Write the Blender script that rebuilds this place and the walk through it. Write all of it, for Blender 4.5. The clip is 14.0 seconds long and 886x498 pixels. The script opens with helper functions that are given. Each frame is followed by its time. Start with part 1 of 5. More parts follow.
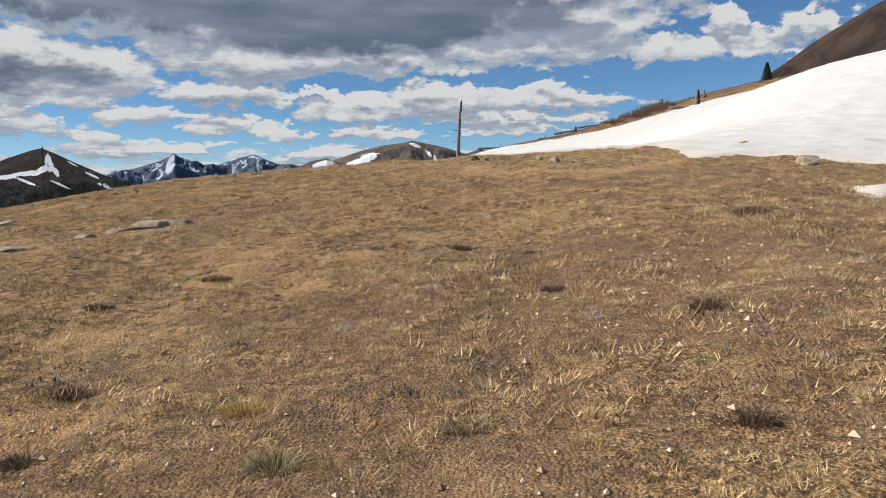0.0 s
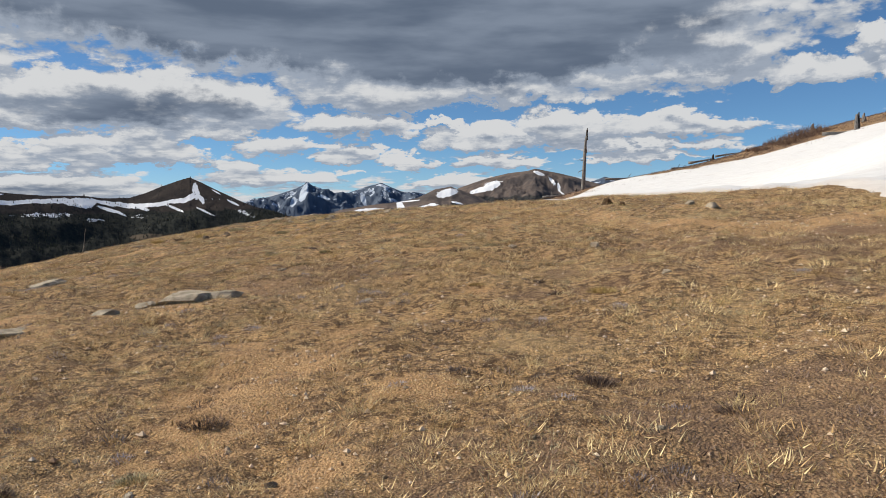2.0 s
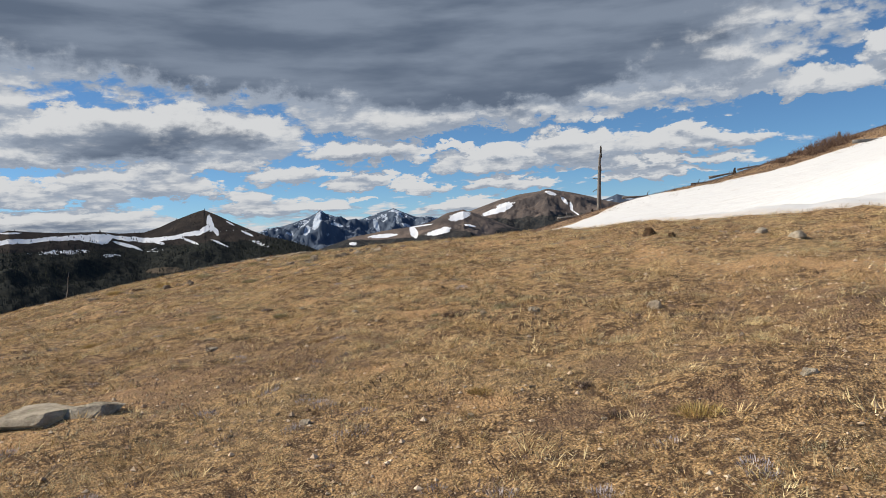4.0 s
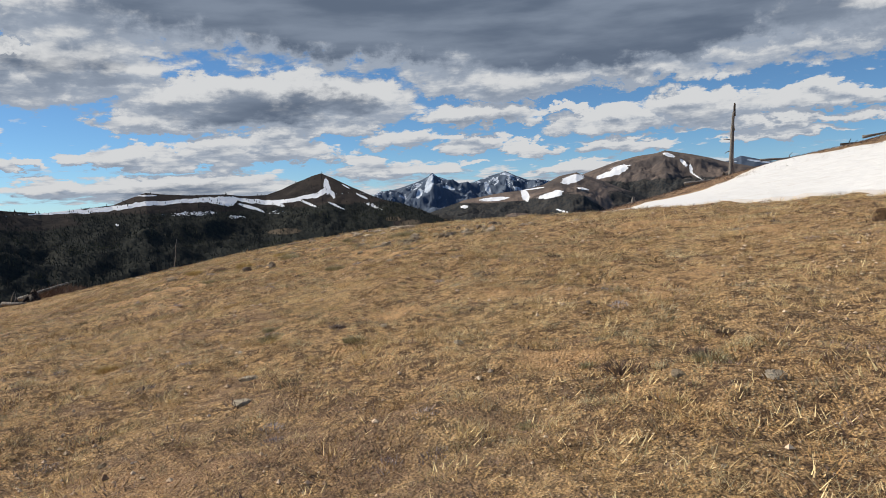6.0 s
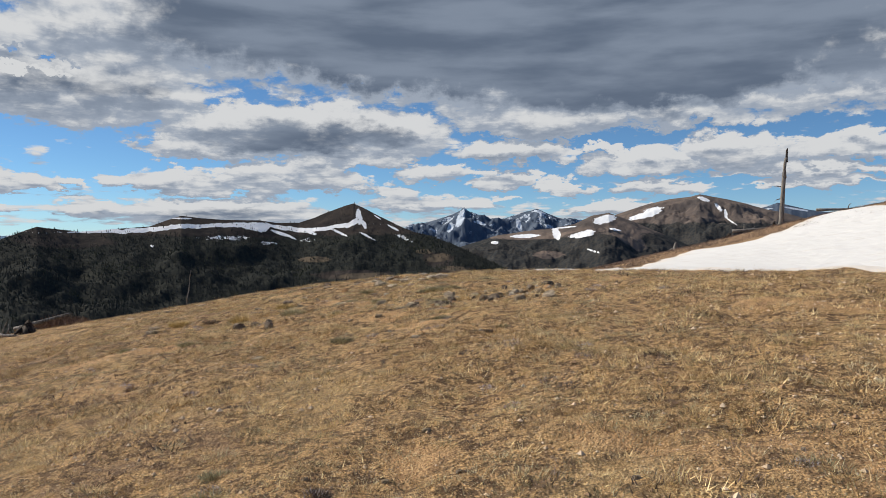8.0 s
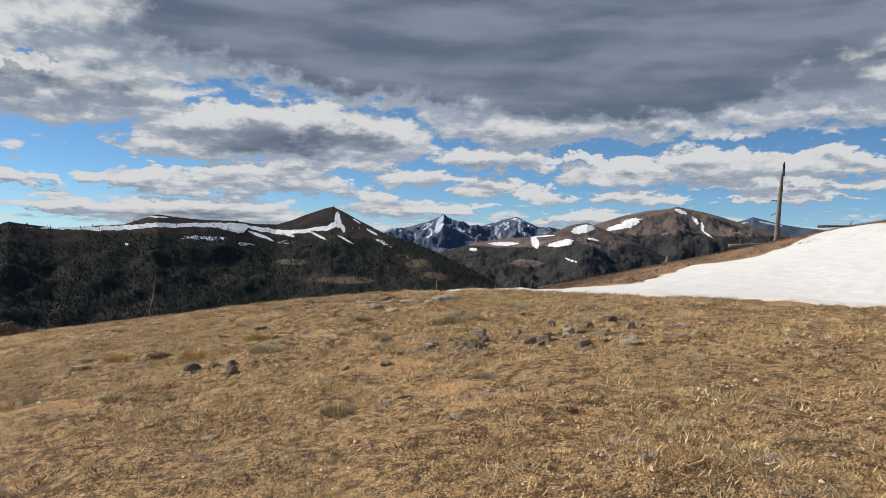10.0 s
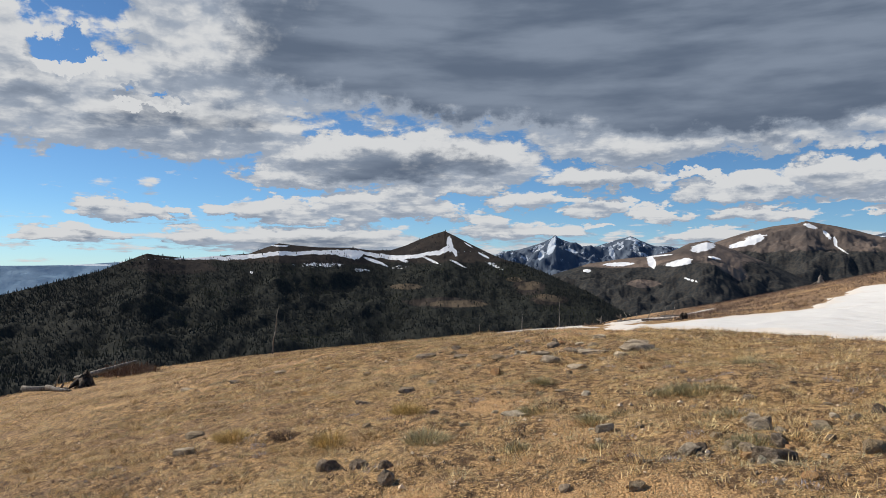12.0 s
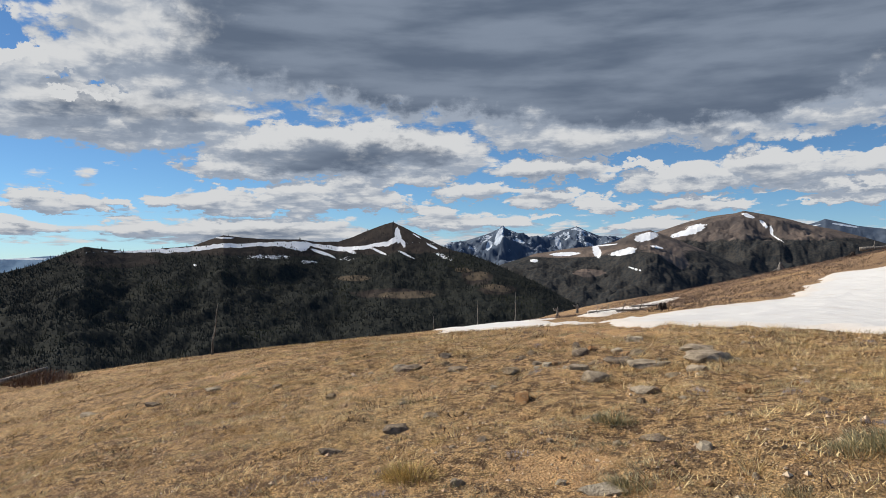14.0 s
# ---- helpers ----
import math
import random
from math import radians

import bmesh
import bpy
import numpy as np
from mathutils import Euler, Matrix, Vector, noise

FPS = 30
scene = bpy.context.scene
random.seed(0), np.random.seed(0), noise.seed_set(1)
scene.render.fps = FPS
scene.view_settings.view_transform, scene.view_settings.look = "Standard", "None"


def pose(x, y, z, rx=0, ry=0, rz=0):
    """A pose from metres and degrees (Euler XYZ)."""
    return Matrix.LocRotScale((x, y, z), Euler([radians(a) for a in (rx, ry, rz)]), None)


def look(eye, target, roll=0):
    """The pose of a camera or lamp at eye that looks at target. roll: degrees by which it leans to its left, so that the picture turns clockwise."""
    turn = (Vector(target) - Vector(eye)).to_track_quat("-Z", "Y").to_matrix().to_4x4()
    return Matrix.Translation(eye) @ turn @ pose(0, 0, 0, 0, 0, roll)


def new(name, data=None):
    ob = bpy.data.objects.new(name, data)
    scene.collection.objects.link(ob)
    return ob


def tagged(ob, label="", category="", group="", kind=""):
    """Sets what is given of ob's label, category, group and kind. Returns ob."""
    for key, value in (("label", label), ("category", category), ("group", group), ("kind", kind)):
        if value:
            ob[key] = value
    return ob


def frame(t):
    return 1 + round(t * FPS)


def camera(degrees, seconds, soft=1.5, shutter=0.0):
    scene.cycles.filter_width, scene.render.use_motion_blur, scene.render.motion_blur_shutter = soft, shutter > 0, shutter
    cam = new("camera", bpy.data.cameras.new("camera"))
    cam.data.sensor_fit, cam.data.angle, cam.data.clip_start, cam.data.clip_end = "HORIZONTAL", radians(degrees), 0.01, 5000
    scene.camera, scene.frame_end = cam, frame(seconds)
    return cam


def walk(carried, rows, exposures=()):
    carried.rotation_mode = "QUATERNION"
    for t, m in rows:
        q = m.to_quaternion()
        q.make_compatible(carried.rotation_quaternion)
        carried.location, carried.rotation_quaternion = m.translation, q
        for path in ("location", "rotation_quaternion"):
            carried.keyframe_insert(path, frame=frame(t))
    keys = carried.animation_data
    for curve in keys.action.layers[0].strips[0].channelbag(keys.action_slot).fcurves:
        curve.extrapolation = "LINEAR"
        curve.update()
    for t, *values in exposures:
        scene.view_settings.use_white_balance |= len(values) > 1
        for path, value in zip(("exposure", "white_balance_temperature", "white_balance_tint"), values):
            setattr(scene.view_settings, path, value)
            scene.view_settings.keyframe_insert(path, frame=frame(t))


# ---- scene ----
cam = camera(61.92, 14.0, 0.8)
PATH = [
    (0, pose(0.004, 0.001, 1.397, 84.94, 0.70, -0.32)),
    (0.5, pose(0.024, 0.674, 1.505, 85.79, 0.79, 5.42)),
    (1, pose(-0.004, 1.345, 1.630, 86.45, 0.45, 9.03)),
    (1.5, pose(0.054, 2.069, 1.718, 87.14, -0.12, 9.28)),
    (2, pose(0.017, 2.759, 1.770, 87.19, 0.46, 9.18)),
    (2.2, pose(-0.012, 3.019, 1.894, 87.22, 0.70, 9.11)),
    (4.3, pose(-0.298, 6.084, 2.068, 89.21, 3.28, 11.00)),
    (4.5, pose(-0.359, 6.371, 2.133, 88.78, 3.41, 12.16)),
    (5, pose(-0.496, 7.036, 2.134, 87.32, 3.34, 14.45)),
    (5.5, pose(-0.747, 7.660, 2.169, 86.75, 3.12, 17.00)),
    (6, pose(-0.967, 8.294, 2.231, 86.53, 2.28, 18.82)),
    (6.5, pose(-1.228, 8.901, 2.278, 86.38, 1.84, 19.81)),
    (7, pose(-1.469, 9.515, 2.381, 86.42, 1.64, 20.51)),
    (7.5, pose(-1.708, 10.138, 2.467, 86.97, 1.18, 20.86)),
    (8, pose(-1.995, 10.756, 2.473, 89.22, -0.13, 21.18)),
    (8.2, pose(-2.115, 11.025, 2.427, 89.91, -0.70, 20.89)),
    (10.3, pose(-3.648, 13.338, 2.597, 89.63, -1.57, 19.49)),
    (10.5, pose(-3.786, 13.543, 2.562, 89.31, -1.29, 20.33)),
    (11, pose(-4.222, 14.054, 2.646, 89.00, -0.10, 24.91)),
    (11.5, pose(-4.703, 14.524, 2.707, 90.38, 0.12, 27.42)),
    (12, pose(-5.146, 15.035, 2.715, 91.33, -0.39, 28.17)),
    (12.5, pose(-5.587, 15.547, 2.669, 91.26, -0.38, 25.98)),
    (13, pose(-5.981, 16.095, 2.609, 91.05, -0.30, 23.62)),
    (13.5, pose(-6.426, 16.653, 2.574, 90.35, -0.01, 23.47)),
    (14, pose(-6.801, 17.216, 2.621, 90.64, 0.06, 24.15)),
]
walk(cam, PATH)

# ---- daylight: broken cloud over a mountain sky, sun from the west ----
SUN_YAW, SUN_EL = 92.0, 37.0
sun_way = Vector((-math.sin(radians(SUN_YAW)) * math.cos(radians(SUN_EL)), math.cos(radians(SUN_YAW)) * math.cos(radians(SUN_EL)), math.sin(radians(SUN_EL))))
sun = new("sun", bpy.data.lights.new("sun", "SUN"))
sun.data.energy, sun.data.angle, sun.data.color = 5.0, radians(0.55), (1.0, 0.90, 0.75)
sun.matrix_world = look(sun_way * 50, (0, 0, 0))


class Nodes:
    """Short hand for building node trees."""

    def __init__(self, tree):
        self.tree = tree
        tree.nodes.clear()

    def put(self, kind):
        return self.tree.nodes.new(kind)

    def wire(self, value, socket):
        if isinstance(value, bpy.types.NodeSocket):
            self.tree.links.new(value, socket)
        else:
            socket.default_value = value

    def math(self, op, *args, clamp=False):
        n = self.put("ShaderNodeMath")
        n.operation, n.use_clamp = op, clamp
        for a, s in zip(args, n.inputs):
            self.wire(a, s)
        return n.outputs[0]

    def vec(self, op, a, b):
        n = self.put("ShaderNodeVectorMath")
        n.operation = op
        self.wire(a, n.inputs[0])
        self.wire(b, n.inputs[1])
        return n.outputs[1] if op in ("LENGTH", "DISTANCE", "DOT_PRODUCT") else n.outputs[0]

    def xyz(self, x, y, z):
        n = self.put("ShaderNodeCombineXYZ")
        for a, s in zip((x, y, z), n.inputs):
            self.wire(a, s)
        return n.outputs[0]

    def noise(self, vector, scale, detail=4.0, rough=0.55, distort=0.0):
        n = self.put("ShaderNodeTexNoise")
        for v, k in ((vector, "Vector"), (scale, "Scale"), (detail, "Detail"), (rough, "Roughness"), (distort, "Distortion")):
            self.wire(v, n.inputs[k])
        return n.outputs["Fac"]

    def voronoi(self, vector, scale, out="Distance", feature="F1"):
        n = self.put("ShaderNodeTexVoronoi")
        n.feature = feature
        self.wire(vector, n.inputs["Vector"])
        self.wire(scale, n.inputs["Scale"])
        return n.outputs[out]

    def ramp(self, fac, lo, hi, a=0.0, b=1.0):
        n = self.put("ShaderNodeMapRange")
        n.interpolation_type = "SMOOTHSTEP"
        for v, s in zip((fac, lo, hi, a, b), n.inputs):
            self.wire(v, s)
        return n.outputs[0]

    def mix(self, fac, a, b):
        n = self.put("ShaderNodeMix")
        n.data_type = "RGBA"
        self.wire(fac, n.inputs[0])
        for v, s in ((a, n.inputs[6]), (b, n.inputs[7])):
            self.wire((*v, 1.0) if isinstance(v, tuple) else v, s)
        return n.outputs[2]


world = bpy.data.worlds.new("mountain sky")
scene.world = world
world.use_nodes = True
w = Nodes(world.node_tree)
sky = w.put("ShaderNodeTexSky")
sky.sky_type, sky.sun_disc = "NISHITA", False
sky.sun_elevation, sky.sun_rotation, sky.altitude = radians(SUN_EL), radians(-SUN_YAW), 3500
sky.air_density, sky.dust_density, sky.ozone_density = 1.0, 0.3, 1.6
ray_way = w.put("ShaderNodeTexCoord").outputs["Generated"]
split = w.put("ShaderNodeSeparateXYZ")
w.wire(ray_way, split.inputs[0])
yaw_deg = w.math("MULTIPLY", w.math("ARCTAN2", w.math("MULTIPLY", split.outputs[0], -1.0), split.outputs[1]), 57.2958)
el_deg = w.math("MULTIPLY", w.math("ARCSINE", split.outputs[2]), 57.2958)
# clouds: yaw, elevation of the flat base, half width, height above the base, amount
DECKS = [(15, 16.7, 31.0, 12.0, 2.2), (15, 36, 95, 13, 1.2), (43.3, 10.9, 7.2, 1.9, 0.42), (32.0, 8.3, 9.5, 2.6, 0.50), (15, 1.4, 70, 1.2, 0.42), (-3, 12.0, 16, 2.5, 0.5)]
HEAPS = [
    (31.5, 7.2, 11.6, 2.6, 1.05), (39.5, 6.4, 4.0, 1.3, 0.95), (6.4, 9.2, 14.5, 2.5, 1.05), (14.1, 8.4, 5.0, 1.5, 1.0), (49.8, 9.6, 9.0, 5.0, 1.05), (60, 11, 9, 6, 1.0), (-10, 10.2, 5.5, 2.2, 0.85),
    (-19.3, 9.2, 7.3, 1.3, 0.95), (-21.0, 10.9, 2.3, 1.1, 0.95), (-27.1, 9.8, 4.4, 1.1, 0.95), (-29.3, 8.5, 3.9, 0.65, 0.85),
]
ROW = [
    (51.8, 3.65, 2.9, 0.95, 1.0), (47.8, 3.64, 1.5, 0.5, 0.9), (55.1, 1.9, 2.2, 0.8, 0.9), (47.6, 2.05, 2.2, 0.9, 0.75), (41.4, 4.0, 2.9, 1.2, 1.0), (38.7, 3.6, 2.4, 1.2, 1.0),
    (35.5, 4.1, 3.3, 2.0, 1.0), (31.2, 5.3, 3.4, 1.4, 1.0), (29.9, 4.1, 3.0, 1.3, 1.0), (25.6, 5.8, 2.6, 0.95, 1.0), (21.8, 4.8, 2.8, 1.1, 1.0), (24.6, 2.9, 3.2, 1.3, 0.95), (19.7, 2.7, 2.6, 0.7, 0.9),
]
ROW_EAST = [
    (15.1, 6.4, 4.8, 1.25, 1.1), (9.2, 6.6, 1.2, 0.65, 0.95), (16.0, 4.35, 3.1, 1.0, 1.0), (11.6, 3.65, 1.5, 0.9, 1.0), (16.6, 3.1, 1.2, 0.35, 0.9), (5.9, 5.4, 4.3, 1.3, 1.1), (5.0, 3.8, 3.0, 0.75, 1.0),
    (-0.9, 5.95, 3.2, 1.7, 1.1), (-2.0, 4.68, 3.2, 0.6, 0.95), (7.9, 2.23, 3.0, 0.6, 0.9), (36.6, 1.8, 7.0, 1.3, 0.85), (-9.0, 6.15, 5.4, 1.2, 1.05), (-5.2, 4.7, 6.4, 0.75, 1.0), (-5.4, 3.85, 4.5, 0.55, 0.85),
]
GAPS = [(49, 7.2, 7, 0.9, -0.35), (-18, 6.9, 7, 1.0, -0.5), (54.8, 14.4, 2.2, 1.2, -1.0), (50.3, 12.1, 1.5, 0.35, -0.75), (5.5, 8.4, 3.4, 0.55, -0.55)]


def heaps(lift, fine):
    """Heaped cloud texture over yaw and elevation, drawn out sideways, smaller towards the horizon."""
    squeeze = w.math("MULTIPLY", w.math("LOGARITHM", w.math("ADD", w.math("MAXIMUM", lift, 0.0), 5.0), 2.71828), 7.5)
    p = w.xyz(w.math("MULTIPLY", yaw_deg, 0.13), squeeze, 3.7)
    base = w.noise(p, 1.2, 11.0 if fine else 3.0, 0.60 if fine else 0.5, 0.15)
    q = w.xyz(w.math("MULTIPLY", yaw_deg, 0.24), squeeze, 1.2)
    bend = w.noise(q, 2.0, 4.0, 0.55)
    warp = w.vec("ADD", q, w.xyz(w.math("MULTIPLY", bend, 0.5), w.math("MULTIPLY", base, 0.5), 0.0))
    puff = w.voronoi(warp, 2.2, "Distance", "SMOOTH_F1")
    total = w.math("SUBTRACT", w.math("MULTIPLY", w.math("SUBTRACT", base, 0.5), 2.0), w.math("MULTIPLY", w.math("SUBTRACT", puff, 0.35), 0.65))
    if fine:
        small = w.voronoi(warp, 6.0, "Distance", "SMOOTH_F1")
        total = w.math("SUBTRACT", total, w.math("MULTIPLY", w.math("SUBTRACT", small, 0.35), 0.36))
        tiny = w.voronoi(warp, 16.0, "Distance", "SMOOTH_F1")
        total = w.math("SUBTRACT", total, w.math("MULTIPLY", w.math("SUBTRACT", tiny, 0.35), 0.17))
    return total


rag_place = w.xyz(w.math("MULTIPLY", yaw_deg, 0.5), w.math("MULTIPLY", w.math("LOGARITHM", w.math("ADD", w.math("MAXIMUM", el_deg, 0.0), 4.0), 2.71828), 9.0), 6.1)
rag = w.math("SUBTRACT", w.noise(rag_place, 0.55, 7.0, 0.6), 0.5)
rag_up = w.math("SUBTRACT", w.noise(w.vec("ADD", rag_place, (31.0, 7.0, 4.0)), 0.8, 7.0, 0.62), 0.5)
ragged_yaw = w.math("ADD", yaw_deg, w.math("MULTIPLY", rag, 11.0))
rise_by = w.math("MULTIPLY", rag_up, w.math("ADD", 1.5, w.math("MULTIPLY", w.math("MAXIMUM", el_deg, 0.0), 0.26)))


def swell(lift, yaw, el, sy, se, amount):
    """One cloud: full in its middle, steep at its base, rounded above, with a ragged outline."""
    a = w.math("DIVIDE", w.math("SUBTRACT", ragged_yaw, yaw), sy)
    b = w.math("DIVIDE", w.math("SUBTRACT", lift, el), se)
    b = w.math("MAXIMUM", b, w.math("MULTIPLY", b, -2.3))
    q = w.math("ADD", w.math("MULTIPLY", a, a), w.math("MULTIPLY", b, b))
    return w.ramp(q, 1.9, 0.1, 0.0, amount)


def banks(lift):
    lift = w.math("ADD", lift, rise_by)
    total = 0.0
    for c in HEAPS + ROW + ROW_EAST:
        total = w.math("MAXIMUM", swell(lift, *c), total)
    total = w.math("ADD", total, -0.27)
    for c in DECKS + GAPS:
        total = w.math("ADD", swell(lift, *c), total)
    return total


higher = w.math("ADD", el_deg, w.math("ADD", 0.35, w.math("MULTIPLY", w.math("MAXIMUM", el_deg, 0.0), 0.05)))
amount_here, amount_up = banks(el_deg), banks(higher)
dense = w.math("ADD", amount_here, heaps(el_deg, True))
body = w.math("ADD", amount_here, heaps(el_deg, False))
above = w.math("ADD", amount_up, heaps(higher, False))
cover = w.ramp(dense, -0.16, 0.22)
lit = w.math("ADD", w.math("SUBTRACT", body, above), w.math("MULTIPLY", w.math("SUBTRACT", dense, body), 1.05))
gloom = w.ramp(w.math("SUBTRACT", w.math("ADD", w.math("MULTIPLY", amount_here, 0.50), w.math("ADD", w.math("MULTIPLY", body, 0.40), w.math("MULTIPLY", dense, 0.10))), w.math("MULTIPLY", lit, 0.6)), 0.62, 1.38)
bright = w.ramp(lit, -0.40, 0.42)
cloud = w.mix(gloom, w.mix(bright, (0.33, 0.38, 0.46), (0.66, 0.67, 0.68)), w.mix(w.ramp(w.noise(w.xyz(w.math("MULTIPLY", yaw_deg, 0.05), w.math("MULTIPLY", el_deg, 0.26), 8.0), 1.6, 5.0, 0.5), 0.36, 0.66), (0.115, 0.150, 0.212), (0.215, 0.260, 0.335)))
low_haze = w.ramp(el_deg, -1.0, 5.0, 0.22, 0.0)
sky_col = w.vec("MULTIPLY", sky.outputs[0], (0.058, 0.082, 0.098))
clear = w.mix(low_haze, sky_col, (0.50, 0.60, 0.72))
backg = w.put("ShaderNodeBackground")
w.wire(w.mix(cover, clear, cloud), backg.inputs["Color"])
backg.inputs["Strength"].default_value = 1.0
w.wire(backg.outputs[0], w.put("ShaderNodeOutputWorld").inputs["Surface"])


# ---- materials ----
def material(name, build):
    """build(nodes, principled, position) sets the inputs of the shader."""
    m = bpy.data.materials.new(name)
    m.use_nodes = True
    n = Nodes(m.node_tree)
    bsdf = n.put("ShaderNodeBsdfPrincipled")
    n.wire(bsdf.outputs[0], n.put("ShaderNodeOutputMaterial").inputs["Surface"])
    bsdf.inputs["Roughness"].default_value = 0.9
    bsdf.inputs["Specular IOR Level"].default_value = 0.25
    build(n, bsdf, n.put("ShaderNodeNewGeometry").outputs["Position"])
    return m


def bump(n, bsdf, height, distance, strength=1.0):
    b = n.put("ShaderNodeBump")
    n.wire(height, b.inputs["Height"])
    b.inputs["Distance"].default_value, b.inputs["Strength"].default_value = distance, strength
    n.wire(b.outputs[0], bsdf.inputs["Normal"])


def attr(n, name):
    node = n.put("ShaderNodeAttribute")
    node.attribute_name = name
    return node.outputs["Fac"]


def ground_mat(n, s, pos):
    fine = n.noise(pos, 75.0, 4.0, 0.7)
    clump = n.noise(pos, 12.0, 6.0, 0.72, 0.2)
    mid = n.noise(pos, 3.6, 5.0, 0.62)
    broad = n.noise(pos, 0.6, 4.0, 0.55)
    thatch = n.noise(n.vec("MULTIPLY", pos, (1.0, 1.5, 1.0)), 48.0, 4.0, 0.75, 1.2)
    grit = n.voronoi(pos, 58.0, "Color")
    gritd = n.voronoi(pos, 58.0)
    tone = n.put("ShaderNodeSeparateColor")
    n.wire(grit, tone.inputs[0])
    # dark thatch and clumps: dead matter and shadow between tufts in one colour
    straw = n.mix(n.ramp(thatch, 0.36, 0.62), (0.19, 0.108, 0.050), (0.90, 0.59, 0.285))
    straw = n.mix(n.ramp(clump, 0.56, 0.42, 0.0, 0.92), straw, (0.12, 0.072, 0.042))
    straw = n.mix(n.ramp(mid, 0.52, 0.72, 0.0, 0.45), straw, (0.42, 0.27, 0.155))
    straw = n.mix(n.ramp(broad, 0.5, 0.72, 0.0, 0.35), straw, (0.70, 0.51, 0.26))
    straw = n.mix(n.math("MULTIPLY", n.ramp(gritd, 0.42, 0.20), n.ramp(tone.outputs[0], 0.45, 0.75, 0.0, 0.8)), straw, n.mix(tone.outputs[1], (0.62, 0.40, 0.21), (0.93, 0.76, 0.53)))
    earth = n.mix(n.ramp(fine, 0.36, 0.64), (0.44, 0.245, 0.11), (0.84, 0.55, 0.285))
    earth = n.mix(n.ramp(gritd, 0.36, 0.16, 0.0, 0.7), earth, n.mix(tone.outputs[1], (0.46, 0.28, 0.14), (0.93, 0.70, 0.44)))
    earth = n.mix(n.ramp(clump, 0.47, 0.34, 0.0, 0.6), earth, (0.27, 0.155, 0.08))
    bare = n.math("ADD", attr(n, "dirt"), n.math("MULTIPLY", n.math("SUBTRACT", n.noise(pos, 2.3, 6.0, 0.65), 0.5), 2.1))
    col = n.mix(n.ramp(bare, 0.25, 0.75, 0.0, 0.9), straw, earth)
    heath = n.ramp(n.math("ADD", attr(n, "heath"), n.math("MULTIPLY", n.math("SUBTRACT", n.noise(pos, 3.1, 5.0, 0.65), 0.5), 2.0)), 0.3, 0.8, 0.0, 0.65)
    col = n.mix(heath, col, n.mix(n.ramp(fine, 0.35, 0.65), (0.16, 0.095, 0.065), (0.42, 0.28, 0.175)))
    wet = n.ramp(n.math("ADD", attr(n, "mud"), n.math("MULTIPLY", n.math("SUBTRACT", mid, 0.5), 1.3)), 0.45, 0.85, 0.0, 0.5)
    col = n.mix(wet, col, (0.21, 0.12, 0.075))
    n.wire(col, s.inputs["Base Color"])
    n.wire(n.ramp(wet, 0.0, 1.0, 0.95, 0.5), s.inputs["Roughness"])
    h = n.math("ADD", n.math("MULTIPLY", thatch, 0.45), n.math("ADD", n.math("MULTIPLY", clump, 0.7), n.math("MULTIPLY", gritd, -0.5)))
    bump(n, s, h, 0.045)


def snow_mat(n, s, pos):
    dirt = n.noise(n.vec("MULTIPLY", pos, (0.5, 1.6, 1.0)), 1.3, 7.0, 0.65)
    specks = n.noise(pos, 24.0, 3.0, 0.7)
    col = n.mix(n.ramp(dirt, 0.5, 0.8, 0.0, 0.45), (0.74, 0.74, 0.735), (0.56, 0.50, 0.44))
    col = n.mix(n.ramp(attr(n, "rim"), 0.0, 1.0, 0.45, 0.0), col, (0.70, 0.58, 0.46))
    col = n.mix(n.ramp(specks, 0.69, 0.76, 0.0, 0.5), col, (0.35, 0.26, 0.18))
    n.wire(col, s.inputs["Base Color"])
    s.inputs["Roughness"].default_value = 0.75
    s.inputs["Subsurface Weight"].default_value = 0.0
    cups = n.voronoi(n.vec("MULTIPLY", pos, (1.0, 1.0, 0.2)), 1.9, "Distance", "SMOOTH_F1")
    bump(n, s, n.math("ADD", n.math("MULTIPLY", cups, 0.8), n.math("MULTIPLY", n.noise(pos, 7.0, 5.0, 0.6), 0.35)), 0.07)


def rock_mat(dark, light, lichen):
    def build(n, s, pos):
        own = n.put("ShaderNodeObjectInfo").outputs["Random"]
        p = n.vec("ADD", pos, n.xyz(n.math("MULTIPLY", own, 30.0), 0.0, 0.0))
        a, b = n.noise(p, 9.0, 7.0, 0.65), n.noise(p, 60.0, 4.0, 0.7)
        col = n.mix(n.ramp(a, 0.32, 0.68), dark, light)
        col = n.mix(n.ramp(b, 0.5, 0.75, 0.0, 0.45), col, tuple(0.45 * v for v in dark))
        col = n.mix(n.ramp(n.noise(p, 14.0, 6.0, 0.7), 0.58, 0.68, 0.0, 0.75), col, lichen)
        n.wire(col, s.inputs["Base Color"])
        bump(n, s, n.math("ADD", a, n.math("MULTIPLY", b, 0.5)), 0.045)
    return build


def wood_mat(n, s, pos):
    grain = n.noise(n.vec("MULTIPLY", pos, (7.0, 7.0, 0.6)), 3.0, 6.0, 0.65, 0.8)
    col = n.mix(n.ramp(grain, 0.35, 0.7), (0.085, 0.076, 0.068), (0.40, 0.37, 0.335))
    col = n.mix(n.ramp(n.noise(pos, 1.1, 4.0, 0.6), 0.55, 0.75, 0.0, 0.7), col, (0.17, 0.12, 0.085))
    n.wire(col, s.inputs["Base Color"])
    bump(n, s, grain, 0.03)


